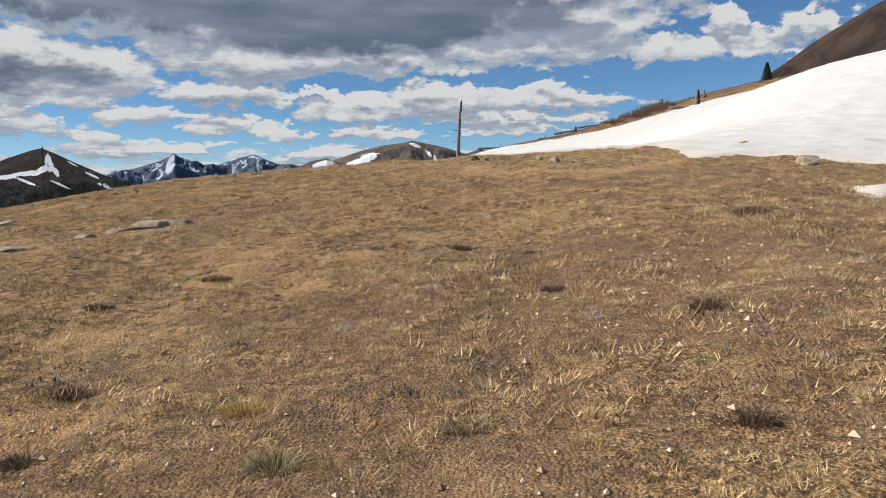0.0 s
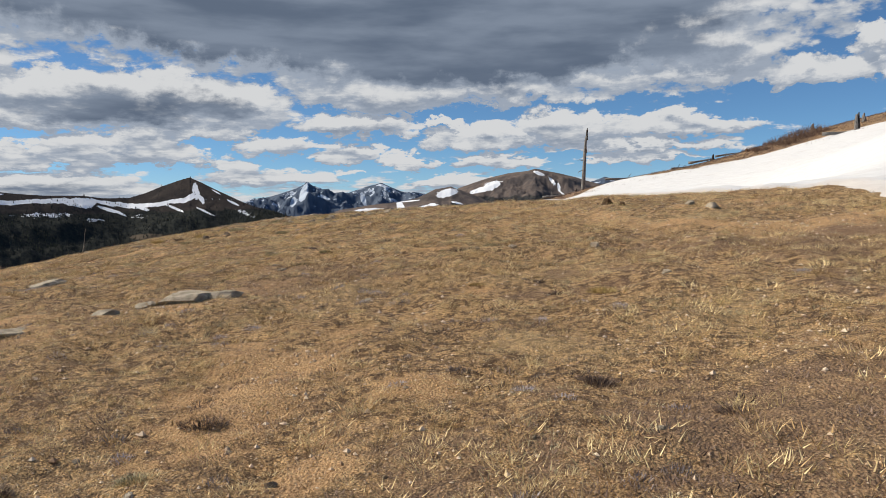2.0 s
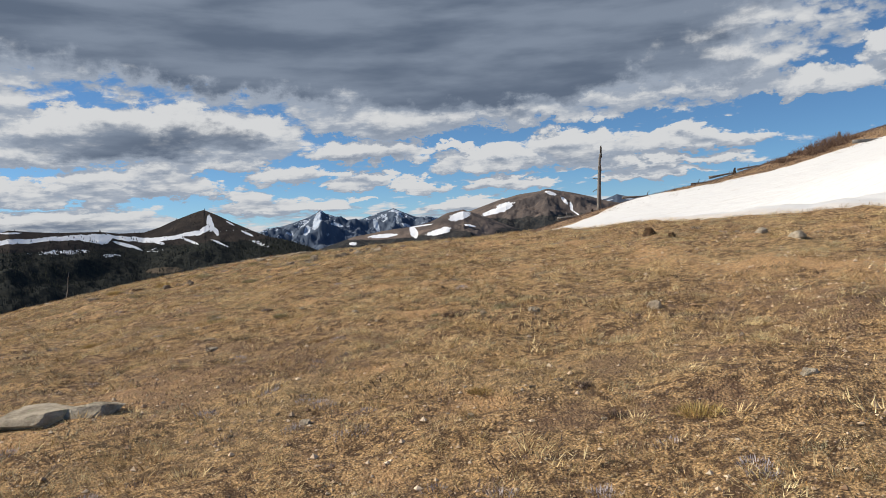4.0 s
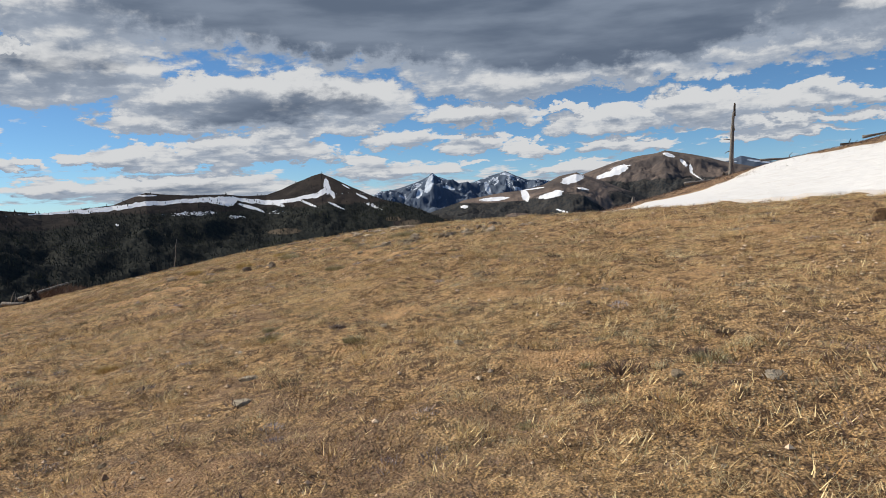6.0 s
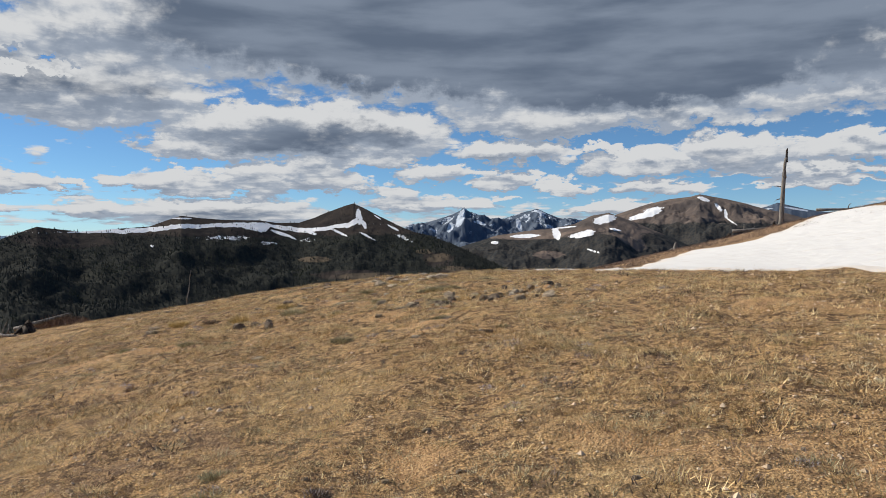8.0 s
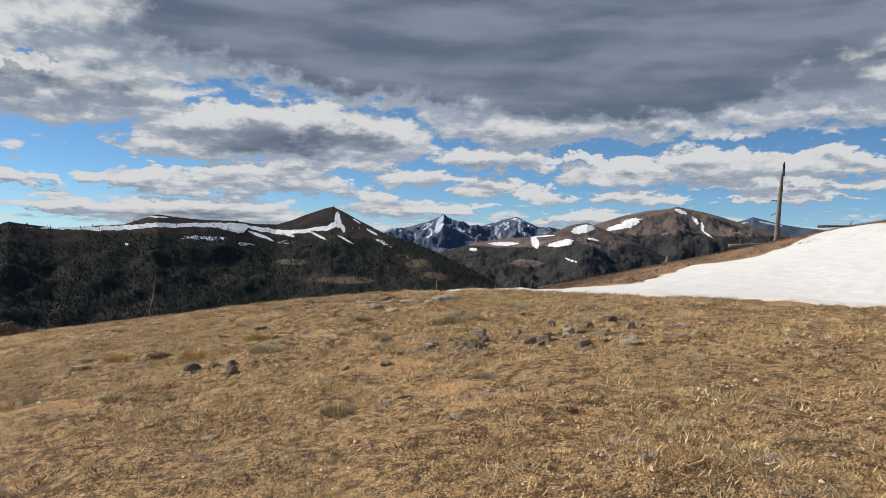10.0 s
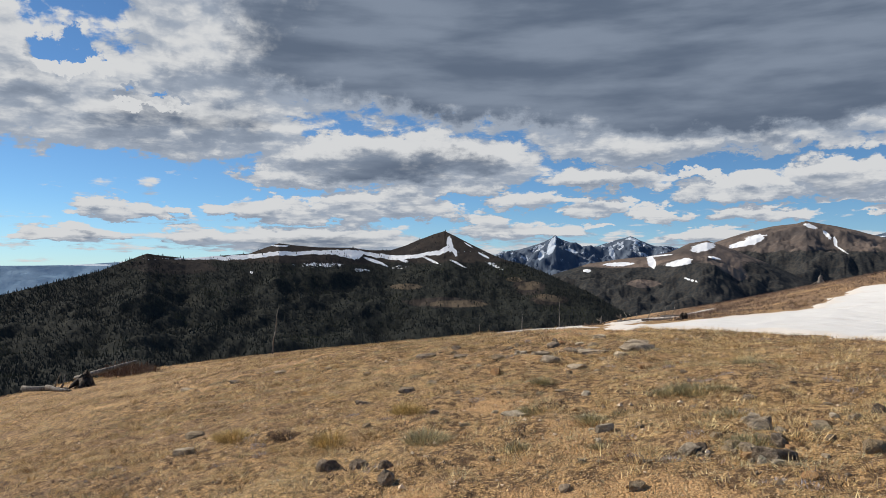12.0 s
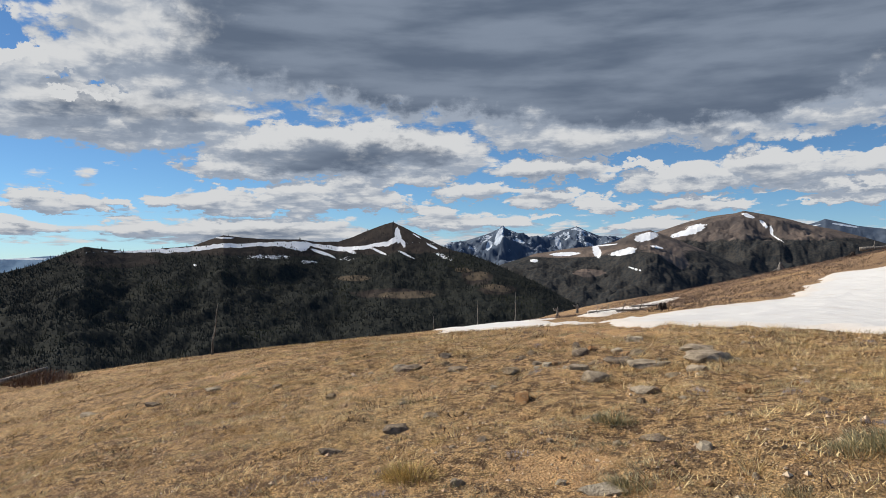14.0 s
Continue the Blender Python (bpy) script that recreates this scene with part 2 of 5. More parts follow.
def char_mat(n, s, pos):
    g = n.noise(pos, 12.0, 5.0, 0.6)
    n.wire(n.mix(n.ramp(g, 0.4, 0.75), (0.018, 0.014, 0.012), (0.13, 0.10, 0.08)), s.inputs["Base Color"])
    bump(n, s, g, 0.03)


def blade_mat(low, high, odd, shade=0.6):
    def build(n, s, pos):
        own = n.put("ShaderNodeNewGeometry").outputs["Random Per Island"]
        patch, tuft_tone = n.noise(pos, 1.3, 4.0, 0.6), n.noise(pos, 8.0, 4.0, 0.65)
        col = n.mix(n.ramp(own, 0.0, 1.0), low, high)
        col = n.mix(n.ramp(patch, 0.48, 0.7, 0.0, 0.6), col, odd)
        # noise darkens some tufts: dead growth, and shadow put into the colour
        col = n.mix(n.ramp(tuft_tone, 0.54, 0.40, 0.0, shade), col, tuple(0.42 * v for v in low))
        tone = attr(n, "tone")
        col = n.mix(n.math("MULTIPLY", tone, -0.85, clamp=True), col, tuple(0.45 * v for v in low))
        col = n.mix(n.math("MULTIPLY", tone, 0.6, clamp=True), col, tuple(min(1.0, 1.12 * v) for v in high))
        n.wire(col, s.inputs["Base Color"])
        s.inputs["Roughness"].default_value = 0.7
    return build


def forest_mat(n, s, pos):
    own = n.put("ShaderNodeNewGeometry").outputs["Random Per Island"]
    stand = n.noise(pos, 0.006, 4.0, 0.6)
    # conifer tone leans blue-grey, distance haze put into the colour
    col = n.mix(own, (0.018, 0.022, 0.023), (0.033, 0.037, 0.031))
    col = n.mix(n.ramp(stand, 0.5, 0.68, 0.0, 0.8), col, (0.048, 0.052, 0.028))
    n.wire(col, s.inputs["Base Color"])


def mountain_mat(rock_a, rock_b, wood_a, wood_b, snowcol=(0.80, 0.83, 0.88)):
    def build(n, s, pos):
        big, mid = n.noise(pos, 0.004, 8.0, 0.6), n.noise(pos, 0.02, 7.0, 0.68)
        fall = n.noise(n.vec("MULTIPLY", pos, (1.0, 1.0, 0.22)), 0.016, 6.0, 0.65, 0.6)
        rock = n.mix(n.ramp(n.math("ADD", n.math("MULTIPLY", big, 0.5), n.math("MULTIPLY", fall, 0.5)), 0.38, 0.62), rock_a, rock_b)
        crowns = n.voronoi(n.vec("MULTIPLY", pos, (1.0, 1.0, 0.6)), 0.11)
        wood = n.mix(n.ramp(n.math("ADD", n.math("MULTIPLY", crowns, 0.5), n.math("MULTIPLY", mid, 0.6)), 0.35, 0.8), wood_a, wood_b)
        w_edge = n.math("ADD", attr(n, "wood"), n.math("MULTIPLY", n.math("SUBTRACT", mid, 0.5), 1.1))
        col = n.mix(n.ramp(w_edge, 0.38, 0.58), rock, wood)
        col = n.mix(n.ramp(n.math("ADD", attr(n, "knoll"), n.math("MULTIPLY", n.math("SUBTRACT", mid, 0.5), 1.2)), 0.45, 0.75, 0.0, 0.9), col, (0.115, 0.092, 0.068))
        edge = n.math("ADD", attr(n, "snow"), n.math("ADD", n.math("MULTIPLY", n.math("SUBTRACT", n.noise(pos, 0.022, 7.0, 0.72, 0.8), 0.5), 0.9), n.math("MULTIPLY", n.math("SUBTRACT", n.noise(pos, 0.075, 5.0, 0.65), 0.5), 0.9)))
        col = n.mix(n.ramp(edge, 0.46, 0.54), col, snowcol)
        n.wire(col, s.inputs["Base Color"])
        s.inputs["Specular IOR Level"].default_value = 0.05
        bump(n, s, n.math("ADD", n.math("MULTIPLY", fall, 1.0), n.math("MULTIPLY", mid, 0.5)), 7.0, 0.8)
    return build


MAT = {
    "ground": material("dry alpine turf", ground_mat),
    "snow": material("old spring snow", snow_mat),
    "grey": material("grey rock", rock_mat((0.24, 0.19, 0.135), (0.60, 0.49, 0.36), (0.56, 0.48, 0.34))),
    "dark": material("dark rock", rock_mat((0.11, 0.082, 0.060), (0.38, 0.30, 0.22), (0.46, 0.38, 0.27))),
    "tan": material("tan rock", rock_mat((0.22, 0.16, 0.10), (0.42, 0.33, 0.22), (0.44, 0.41, 0.32))),
    "pale": material("pale lichened rock", rock_mat((0.32, 0.265, 0.195), (0.64, 0.55, 0.42), (0.36, 0.35, 0.23))),
    "orange": material("rusty rock", rock_mat((0.34, 0.18, 0.08), (0.52, 0.33, 0.17), (0.45, 0.40, 0.30))),
    "clod": material("dug earth", rock_mat((0.06, 0.035, 0.02), (0.20, 0.12, 0.06), (0.28, 0.19, 0.09))),
    "wood": material("bleached dead wood", wood_mat),
    "char": material("charred wood", char_mat),
    "straw": material("dry grass", blade_mat((0.50, 0.295, 0.118), (0.97, 0.745, 0.41), (0.72, 0.48, 0.21), 0.7)),
    "yellow": material("yellow grass", blade_mat((0.46, 0.32, 0.11), (0.85, 0.66, 0.31), (0.62, 0.47, 0.17))),
    "green": material("grey green grass", blade_mat((0.26, 0.23, 0.12), (0.68, 0.60, 0.38), (0.36, 0.34, 0.19), 0.4)),
    "heath": material("dead heath", blade_mat((0.07, 0.047, 0.038), (0.32, 0.225, 0.17), (0.20, 0.14, 0.115), 0.4)),
    "pebble": material("gravel", blade_mat((0.34, 0.21, 0.12), (0.92, 0.74, 0.53), (0.66, 0.44, 0.24), 0.25)),
    "silver": material("silvery cushion plant", blade_mat((0.20, 0.16, 0.16), (0.60, 0.54, 0.54), (0.40, 0.33, 0.33), 0.4)),
    "brush": material("bare willow twigs", blade_mat((0.13, 0.075, 0.05), (0.30, 0.20, 0.14), (0.2, 0.12, 0.08))),
    "needles": material("conifer needles", blade_mat((0.015, 0.022, 0.012), (0.05, 0.06, 0.03), (0.03, 0.04, 0.02))),
    "autumn": material("yellow brush", blade_mat((0.26, 0.17, 0.05), (0.45, 0.32, 0.12), (0.3, 0.2, 0.08))),
    "forest": material("far conifers", forest_mat),
    # rock darkened in colour for a cloud's shadow, wood tinted for haze
    "near_hill": material("wooded hill", mountain_mat((0.027, 0.025, 0.026), (0.060, 0.049, 0.043), (0.018, 0.022, 0.023), (0.033, 0.035, 0.030))),
    # brown rock greyed, with distance haze put into its colour
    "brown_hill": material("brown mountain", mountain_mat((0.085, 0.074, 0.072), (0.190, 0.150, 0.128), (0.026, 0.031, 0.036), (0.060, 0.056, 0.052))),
    # far ranges: blue haze painted into the rock, wood and snow colours
    "haze_blue_hill": material("haze tinted mountain", mountain_mat((0.060, 0.085, 0.130), (0.115, 0.145, 0.195), (0.04, 0.06, 0.09), (0.07, 0.09, 0.12), (0.50, 0.57, 0.67))),
    "far_hill": material("far range with haze tint", mountain_mat((0.15, 0.25, 0.38), (0.22, 0.33, 0.46), (0.13, 0.22, 0.34), (0.2, 0.3, 0.42), (0.7, 0.78, 0.86))),
    "red_hill": material("red brown scree", mountain_mat((0.030, 0.024, 0.024), (0.085, 0.060, 0.048), (0.028, 0.022, 0.021), (0.055, 0.042, 0.035))),
}


# ---- helpers for shapes ----
def value_noise(x, y, seed=0):
    """Smooth random values in -1..1 on a lattice of one metre."""
    xi, yi = np.floor(x).astype(np.int64), np.floor(y).astype(np.int64)
    u, v = x - xi, y - yi
    u, v = u * u * (3 - 2 * u), v * v * (3 - 2 * v)

    def corner(a, b):
        h = (a * 374761393 + b * 668265263 + seed * 974711) & 0x7FFFFFFF
        h = ((h ^ (h >> 13)) * 1274126177) & 0x7FFFFFFF
        return ((h ^ (h >> 16)) & 0xFFFF) / 32767.5 - 1

    top = corner(xi, yi) * (1 - u) + corner(xi + 1, yi) * u
    low = corner(xi, yi + 1) * (1 - u) + corner(xi + 1, yi + 1) * u
    return top * (1 - v) + low * v


def fbm(x, y, octaves=4, seed=0, gain=0.5):
    total, amp = 0.0, 1.0
    for k in range(octaves):
        total = total + amp * value_noise(x * 2.0**k + 17.3 * k, y * 2.0**k - 9.1 * k, seed + k)
        amp *= gain
    return total


def mesh_of(name, verts, faces, mat, attrs=None, smooth=False):
    me = bpy.data.meshes.new(name)
    verts = np.asarray(verts, np.float32).reshape(-1, 3)
    faces = np.asarray(faces, np.int32)
    k = faces.shape[1]
    me.vertices.add(len(verts))
    me.vertices.foreach_set("co", verts.ravel())
    me.loops.add(faces.size)
    me.loops.foreach_set("vertex_index", faces.ravel())
    me.polygons.add(len(faces))
    me.polygons.foreach_set("loop_start", np.arange(0, faces.size, k, dtype=np.int32))
    me.polygons.foreach_set("use_smooth", np.full(len(faces), smooth))
    for key, values in (attrs or {}).items():
        me.attributes.new(key, "FLOAT", "POINT").data.foreach_set("value", np.asarray(values, np.float32).ravel())
    me.update(calc_edges=True)
    me.validate()
    me.materials.append(mat)
    return me


def part(name, bm, mat, parent, label=""):
    """Links a bmesh as one mesh under a thing or a part."""
    me = bpy.data.meshes.new(name)
    bm.to_mesh(me)
    bm.free()
    me.materials.append(mat)
    ob = new(name, me)
    ob.parent = parent
    return tagged(ob, label)


def grid_faces(rows, cols):
    i = np.arange((rows - 1) * cols).reshape(rows - 1, cols)[:, :-1].ravel()
    return np.stack([i, i + 1, i + cols + 1, i + cols], 1)


# ---- the lie of the land: a domed meadow, a hollow with snow behind it, a ridge beyond ----
QUAD = [1.038, 1.576, -0.373, 5.781, 1.326, -2.173]
NEAR = [4.335, -1.274, 1.193, -0.386, -2.118, 0.984, 0.63, 1.068, 1.941, -0.19, 0.663, -3.149, -2.436, -0.639, 0.702, 3.001]
FAR = [8.258, -6.422, 3.778, 5.267, -0.639, 2.673, 0.388, -1.206, -1.688, -1.628, -0.317, -2.727, 1.484, 1.712, 2.224, -0.806]


def land(x, y):
    """Height of the ground without its small bumps."""
    x, y = np.asarray(x, float), np.asarray(y, float)
    a, b = np.clip(x, -36, 42), np.clip(y, -12, 112)
    u, v = a / 30, (b - 20) / 30
    z, k = 0.0, 0
    for i in range(3):
        for j in range(3 - i):
            z = z + QUAD[k] * u**i * v**j
            k += 1
    k = 0
    for cx in (-14, -4, 6, 16):
        for cy in (4, 14, 24, 34):
            z = z + NEAR[k] * np.exp(-((a - cx) ** 2 + (b - cy) ** 2) / 128)
            k += 1
    k = 0
    for cx in (-40, -15, 10, 35):
        for cy in (40, 65, 90, 115):
            z = z + FAR[k] * np.exp(-((a - cx) ** 2 + (b - cy) ** 2) / 800)
            k += 1
    z = z + 0.55 * np.exp(-((a - 5) ** 2 + (b - 66) ** 2) / 50) + 0.11 * np.exp(-((a + 17) ** 2 + (b - 46) ** 2) / 98)
    past = np.maximum(-36 - x, 0) * 0.45 + np.maximum(y - 112, 0) * 0.5 + np.maximum(-12 - y, 0) * 0.06 + np.maximum(x - 90, 0) * 0.2
    return np.maximum(z - past, -260.0)


DIRT = [(-4.9, 17.9, 0.28), (-4.6, 18.0, 0.25), (-8.9, 18.4, 0.41), (-9.3, 17.8, 0.45), (-7.5, 19.0, 0.28), (-5.2, 18.3, 0.25), (-6.7, 19.1, 0.25), (-7.5, 16.1, 0.39), (-2.5, 14.7, 0.29), (-3.6, 14.5, 0.26), (-1.7, 10.9, 0.25), (2.5, 8.7, 0.25), (-2.5, 5.1, 0.40), (-2.0, 3.6, 0.36), (0.2, 2.6, 0.25), (-3.8, 9.7, 0.32), (-0.9, 7.2, 0.28), (-1.2, 6.0, 0.29), (-0.8, 10.1, 0.27), (-1.8, 12.7, 0.25), (-6.9, 20.4, 0.32), (-7.9, 21.3, 0.37), (-3.8, 21.1, 0.29), (-5.9, 19.1, 0.43)]
MUD = [(-0.0, 10.6, 0.37), (-0.3, 9.7, 0.41), (0.5, 9.8, 0.31), (0.6, 10.6, 0.25), (0.1, 9.7, 0.25), (3.2, 12.2, 0.49)]


def spots(x, y, places):
    total = np.zeros_like(x)
    for px, py, r in places:
        total = np.maximum(total, np.exp(-((x - px) ** 2 + 1.6 * (y - py) ** 2) / (r * r)))
    return total


def bare_earth(x, y):
    return np.maximum(spots(x, y, [(a, b, 1.05 * r) for a, b, r in DIRT]), 0.75 * np.clip(fbm(x * 0.55, y * 0.55, 3, 41) - 0.25 + 0.16 * np.clip((y - 7) / 6, 0, 1), 0, 1))


def relief(x, y):
    """Height of the ground with hummocks and footworn hollows."""
    near = np.exp(-(((x + 3) / 26) ** 2 + ((y - 14) / 26) ** 2))
    hum = 0.030 * fbm(x * 0.9, y * 0.9, 3, 3) + 0.046 * fbm(x * 2.2, y * 2.2, 2, 8) + 0.019 * value_noise(x * 4.3, y * 4.3, 19)
    dug = 0.030 * spots(x, y, DIRT) * fbm(x * 5, y * 5, 2, 77)
    return land(x, y) + (hum + dug) * (0.35 + 0.65 * near) - 0.03 * spots(x, y, MUD)


def height(x, y):
    return float(relief(np.array([float(x)]), np.array([float(y)]))[0])


def steps(*stretches):
    out = []
    for a, b, n in stretches:
        out.extend(np.linspace(a, b, n, endpoint=False))
    return np.array(out + [stretches[-1][1]])


gx = steps((-4900, -600, 6), (-600, -100, 8), (-100, -36, 24), (-36, -15, 48), (-15, 8, 230), (8, 42, 66), (42, 110, 16), (110, 600, 8), (600, 4900, 6))
gy = steps((-4900, -400, 6), (-400, -40, 8), (-40, -6, 16), (-6, -1, 16), (-1, 30, 310), (30, 60, 60), (60, 112, 52), (112, 200, 12), (200, 700, 8), (700, 4900, 6))
GX, GY = np.meshgrid(gx, gy)
GZ = relief(GX, GY)


def lie(x, y):
    """Height of the built ground sheet under each place."""
    i = np.clip(np.searchsorted(gx, x) - 1, 0, len(gx) - 2)
    j = np.clip(np.searchsorted(gy, y) - 1, 0, len(gy) - 2)
    u, v = (x - gx[i]) / (gx[i + 1] - gx[i]), (y - gy[j]) / (gy[j + 1] - gy[j])
    return (GZ[j, i] * (1 - u) + GZ[j, i + 1] * u) * (1 - v) + (GZ[j + 1, i] * (1 - u) + GZ[j + 1, i + 1] * u) * v


heath_here = np.clip(0.9 * np.exp(-(((GX - 5.5) / 4.0) ** 2 + ((GY - 9.5) / 4.5) ** 2)) + 0.40 * np.exp(-(((GY - 4) / 6.0) ** 2)) + 0.45 * fbm(GX * 0.35, GY * 0.35, 3, 5) + 0.75 * np.clip((GY - 40) / 8, 0, 1), 0, 1)
me = mesh_of("ground", np.stack([GX, GY, GZ], -1), grid_faces(len(gy), len(gx)), MAT["ground"],
             {"dirt": bare_earth(GX, GY), "mud": spots(GX, GY, MUD), "heath": heath_here}, True)
tagged(new("ground", me), "dry brown alpine meadow of matted grass and bare earth", "ground", kind="structure")


# ---- snow lying in the hollow ----
def inside_distance(x, y, ring):
    """Metres from the ring's edge, positive inside."""
    ring = np.array(ring, float)
    ins, best = np.zeros(x.shape, bool), np.full(x.shape, 1e9)
    for (ax, ay), (bx, by) in zip(ring, np.roll(ring, -1, 0)):
        cross = ((ay > y) != (by > y)) & (x < (bx - ax) * (y - ay) / (by - ay + 1e-12) + ax)
        ins ^= cross
        t = np.clip(((x - ax) * (bx - ax) + (y - ay) * (by - ay)) / ((bx - ax) ** 2 + (by - ay) ** 2), 0, 1)
        best = np.minimum(best, np.hypot(x - ax - t * (bx - ax), y - ay - t * (by - ay)))
    return np.where(ins, best, -best)


def snowfield(name, ring, cell, deep, label, ragged=0.35):
    ring = np.array(ring, float)
    (x0, y0), (x1, y1) = ring.min(0) - 1, ring.max(0) + 1
    x, y = np.meshgrid(np.arange(x0, x1, cell), np.arange(y0, y1, cell))
    d = inside_distance(x, y, ring) + ragged * fbm(x * 0.8, y * 0.8, 4, 21)
    z = relief(x, y) + np.clip(d * 0.25, -0.12, deep) + 0.03 * fbm(x * 0.4, y * 0.4, 3, 9) * np.clip(d, 0, 1)
    f = grid_faces(*x.shape)
    f = f[(d.ravel()[f] > -0.35).any(1)]
    used = np.unique(f)
    back = np.zeros(x.size, int)
    back[used] = np.arange(len(used))
    v = np.stack([x, y, z], -1).reshape(-1, 3)[used]
    me = mesh_of(name, v, back[f], MAT["snow"], {"rim": np.clip(d.ravel()[used] / 1.2, 0, 1)}, True)
    return tagged(new(name, me), label, "snow", kind="structure")


snowfield("snowfield", [
    (7.2, 11.4), (6.9, 14.0), (5.9, 14.5), (4.7, 13.6), (4.9, 15.4), (5.5, 18.6), (4.4, 18.2), (3.2, 18.8), (1.4, 20.2), (-0.6, 22.4), (-3.0, 24.8),
    (-6.4, 27.3), (-9.4, 29.5), (-10.6, 37.0), (-9.9, 43.6), (-7.6, 46.0), (-6.3, 48.2), (-5.7, 52.0), (-5.1, 54.5), (-4.6, 59.5), (-2.8, 58.8),
    (-0.8, 58.6), (1.0, 61.5), (2.8, 65.0), (4.8, 66.0), (8.2, 63.5), (14.8, 61.8), (20.6, 63.6), (24.5, 61.8), (33, 58), (46, 50), (60, 38), (60, 6), (22, 3), (11, 7)],
    0.3, 0.06, "large white field of old spring snow in the hollow")
snowfield("snow_strip", [(-9.6, 29.9), (-11.2, 35.0), (-14.3, 43.0), (-18.5, 58.0), (-27.0, 92.0), (-38, 93), (-28.5, 64), (-20.5, 47), (-14.2, 33.5)], 0.4, 0.05,
          "long narrow snow strip behind the meadow's crest", 0.3)
snowfield("snow_strip", [(-12.2, 42.5), (-12.0, 48), (-12.0, 55), (-12.2, 62), (-12.7, 70), (-17, 78), (-23.5, 90), (-22.5, 80), (-16.2, 60), (-14.4, 49), (-13.2, 44)], 0.3, 0.05, "thin melting snow strip among dead wood", 0.2)
snowfield("snow_patch", [(5.3, 8.6), (4.7, 8.2), (5.2, 9.2), (6.4, 10.2), (9, 8), (8, 5.5)], 0.12, 0.07, "small melting snow patch on brown turf", 0.15)

# ---- mountains: ridge lines as yaw and elevation seen from the meadow ----
EYE = np.array([-5.0, 14.0, 2.6])


def blob(yaw, el, places):
    """Largest of soft spots, given as yaw, elevation, half width, half height and slant."""
    total = np.zeros_like(yaw)
    for a, e, sa, se, slant in places:
        u, v = (yaw - a) / sa, (el - e - slant * (yaw - a)) / se
        total = np.maximum(total, 1.25 * np.exp(-(u * u + v * v) * 0.9))
    return total


def mountain(name, ridge, far, base_far, base_el, step, rows, mat, rough, label, snow=(), bare=(), wood_top=9.0, sag=1.0, streak=0.0, band=(), knolls=(), specks=()):
    ridge = sorted(ridge)
    yaw = np.arange(ridge[0][0], ridge[-1][0] + step, step)
    top = np.interp(yaw, [r[0] for r in ridge], [r[1] for r in ridge])
    dist_top = far if not isinstance(far, list) else np.interp(yaw, [r[0] for r in far], [r[1] for r in far])
    dist_top = dist_top * np.ones_like(yaw)
    s = np.linspace(0, 1, rows)[:, None] ** 1.6
    dist = dist_top + (base_far - dist_top) * s
    el = top + (base_el - top) * s**sag
    yy = np.broadcast_to(yaw, dist.shape)
    x, y = EYE[0] - np.sin(np.radians(yy)) * dist, EYE[1] + np.cos(np.radians(yy)) * dist
    ribs = fbm(x / (far_mean := float(np.mean(dist_top)) * 0.05), y / far_mean, 6, 31, 0.55)
    ribs = ribs - 0.9 * np.abs(fbm(x / (far_mean * 1.7), y / (far_mean * 1.7), 5, 57, 0.55))
    fade = np.clip(s * 7, 0.05, 1)
    z = EYE[2] + dist * np.tan(np.radians(el)) + rough * (ribs + 0.35) * fade
    look_el = np.degrees(np.arctan2(z - EYE[2], dist))
    snowy = blob(yy, look_el, snow) if len(snow) else np.zeros_like(x)
    if len(band):
        order = sorted(band)
        mid_el = np.interp(yy, [q[0] for q in order], [q[1] for q in order])
        half = np.interp(yy, [q[0] for q in order], [q[2] for q in order], 0.004, 0.004)
        wave = 0.05 * fbm(yy * 1.7, yy * 0 + 3.1, 4, 71)
        snowy = np.maximum(snowy, 1.2 * np.exp(-(((look_el - mid_el - wave) / half) ** 2) * 0.8))
    if len(specks):
        snowy = np.maximum(snowy, 0.46 * blob(yy, look_el, specks))
    if streak:
        snowy = np.maximum(snowy, streak * np.clip(0.55 + 0.9 * fbm(x / 45, y / 45, 5, 91, 0.6), 0, 1.2) * np.clip(1 - 1.1 * s, 0, 1))
    wood = np.clip((wood_top - look_el) * 1.1, 0, 1) * (1 - (np.clip(blob(yy, look_el, bare), 0, 1) if len(bare) else 0))
    # the far side falls away behind the ridge, and the foot goes under the valley floor
    behind = np.stack([EYE[0] - np.sin(np.radians(yaw)) * dist_top * 1.06, EYE[1] + np.cos(np.radians(yaw)) * dist_top * 1.06, z[0] - 0.05 * dist_top], -1)
    foot = np.stack([x[-1], y[-1], np.minimum(z[-1] - 60, -270)], -1)
    v = np.concatenate([behind[None], np.stack([x, y, z], -1), foot[None]])
    pad = lambda q: np.concatenate([q[:1], q, q[-1:]])
    me = mesh_of(name, v, grid_faces(rows + 2, len(yaw))[:, ::-1], MAT[mat], {"snow": pad(snowy), "wood": pad(wood), "knoll": pad(blob(yy, look_el, knolls))}, True)
    tagged(new(name, me), label, "mountain", kind="structure")
    return x, y, z, wood, look_el


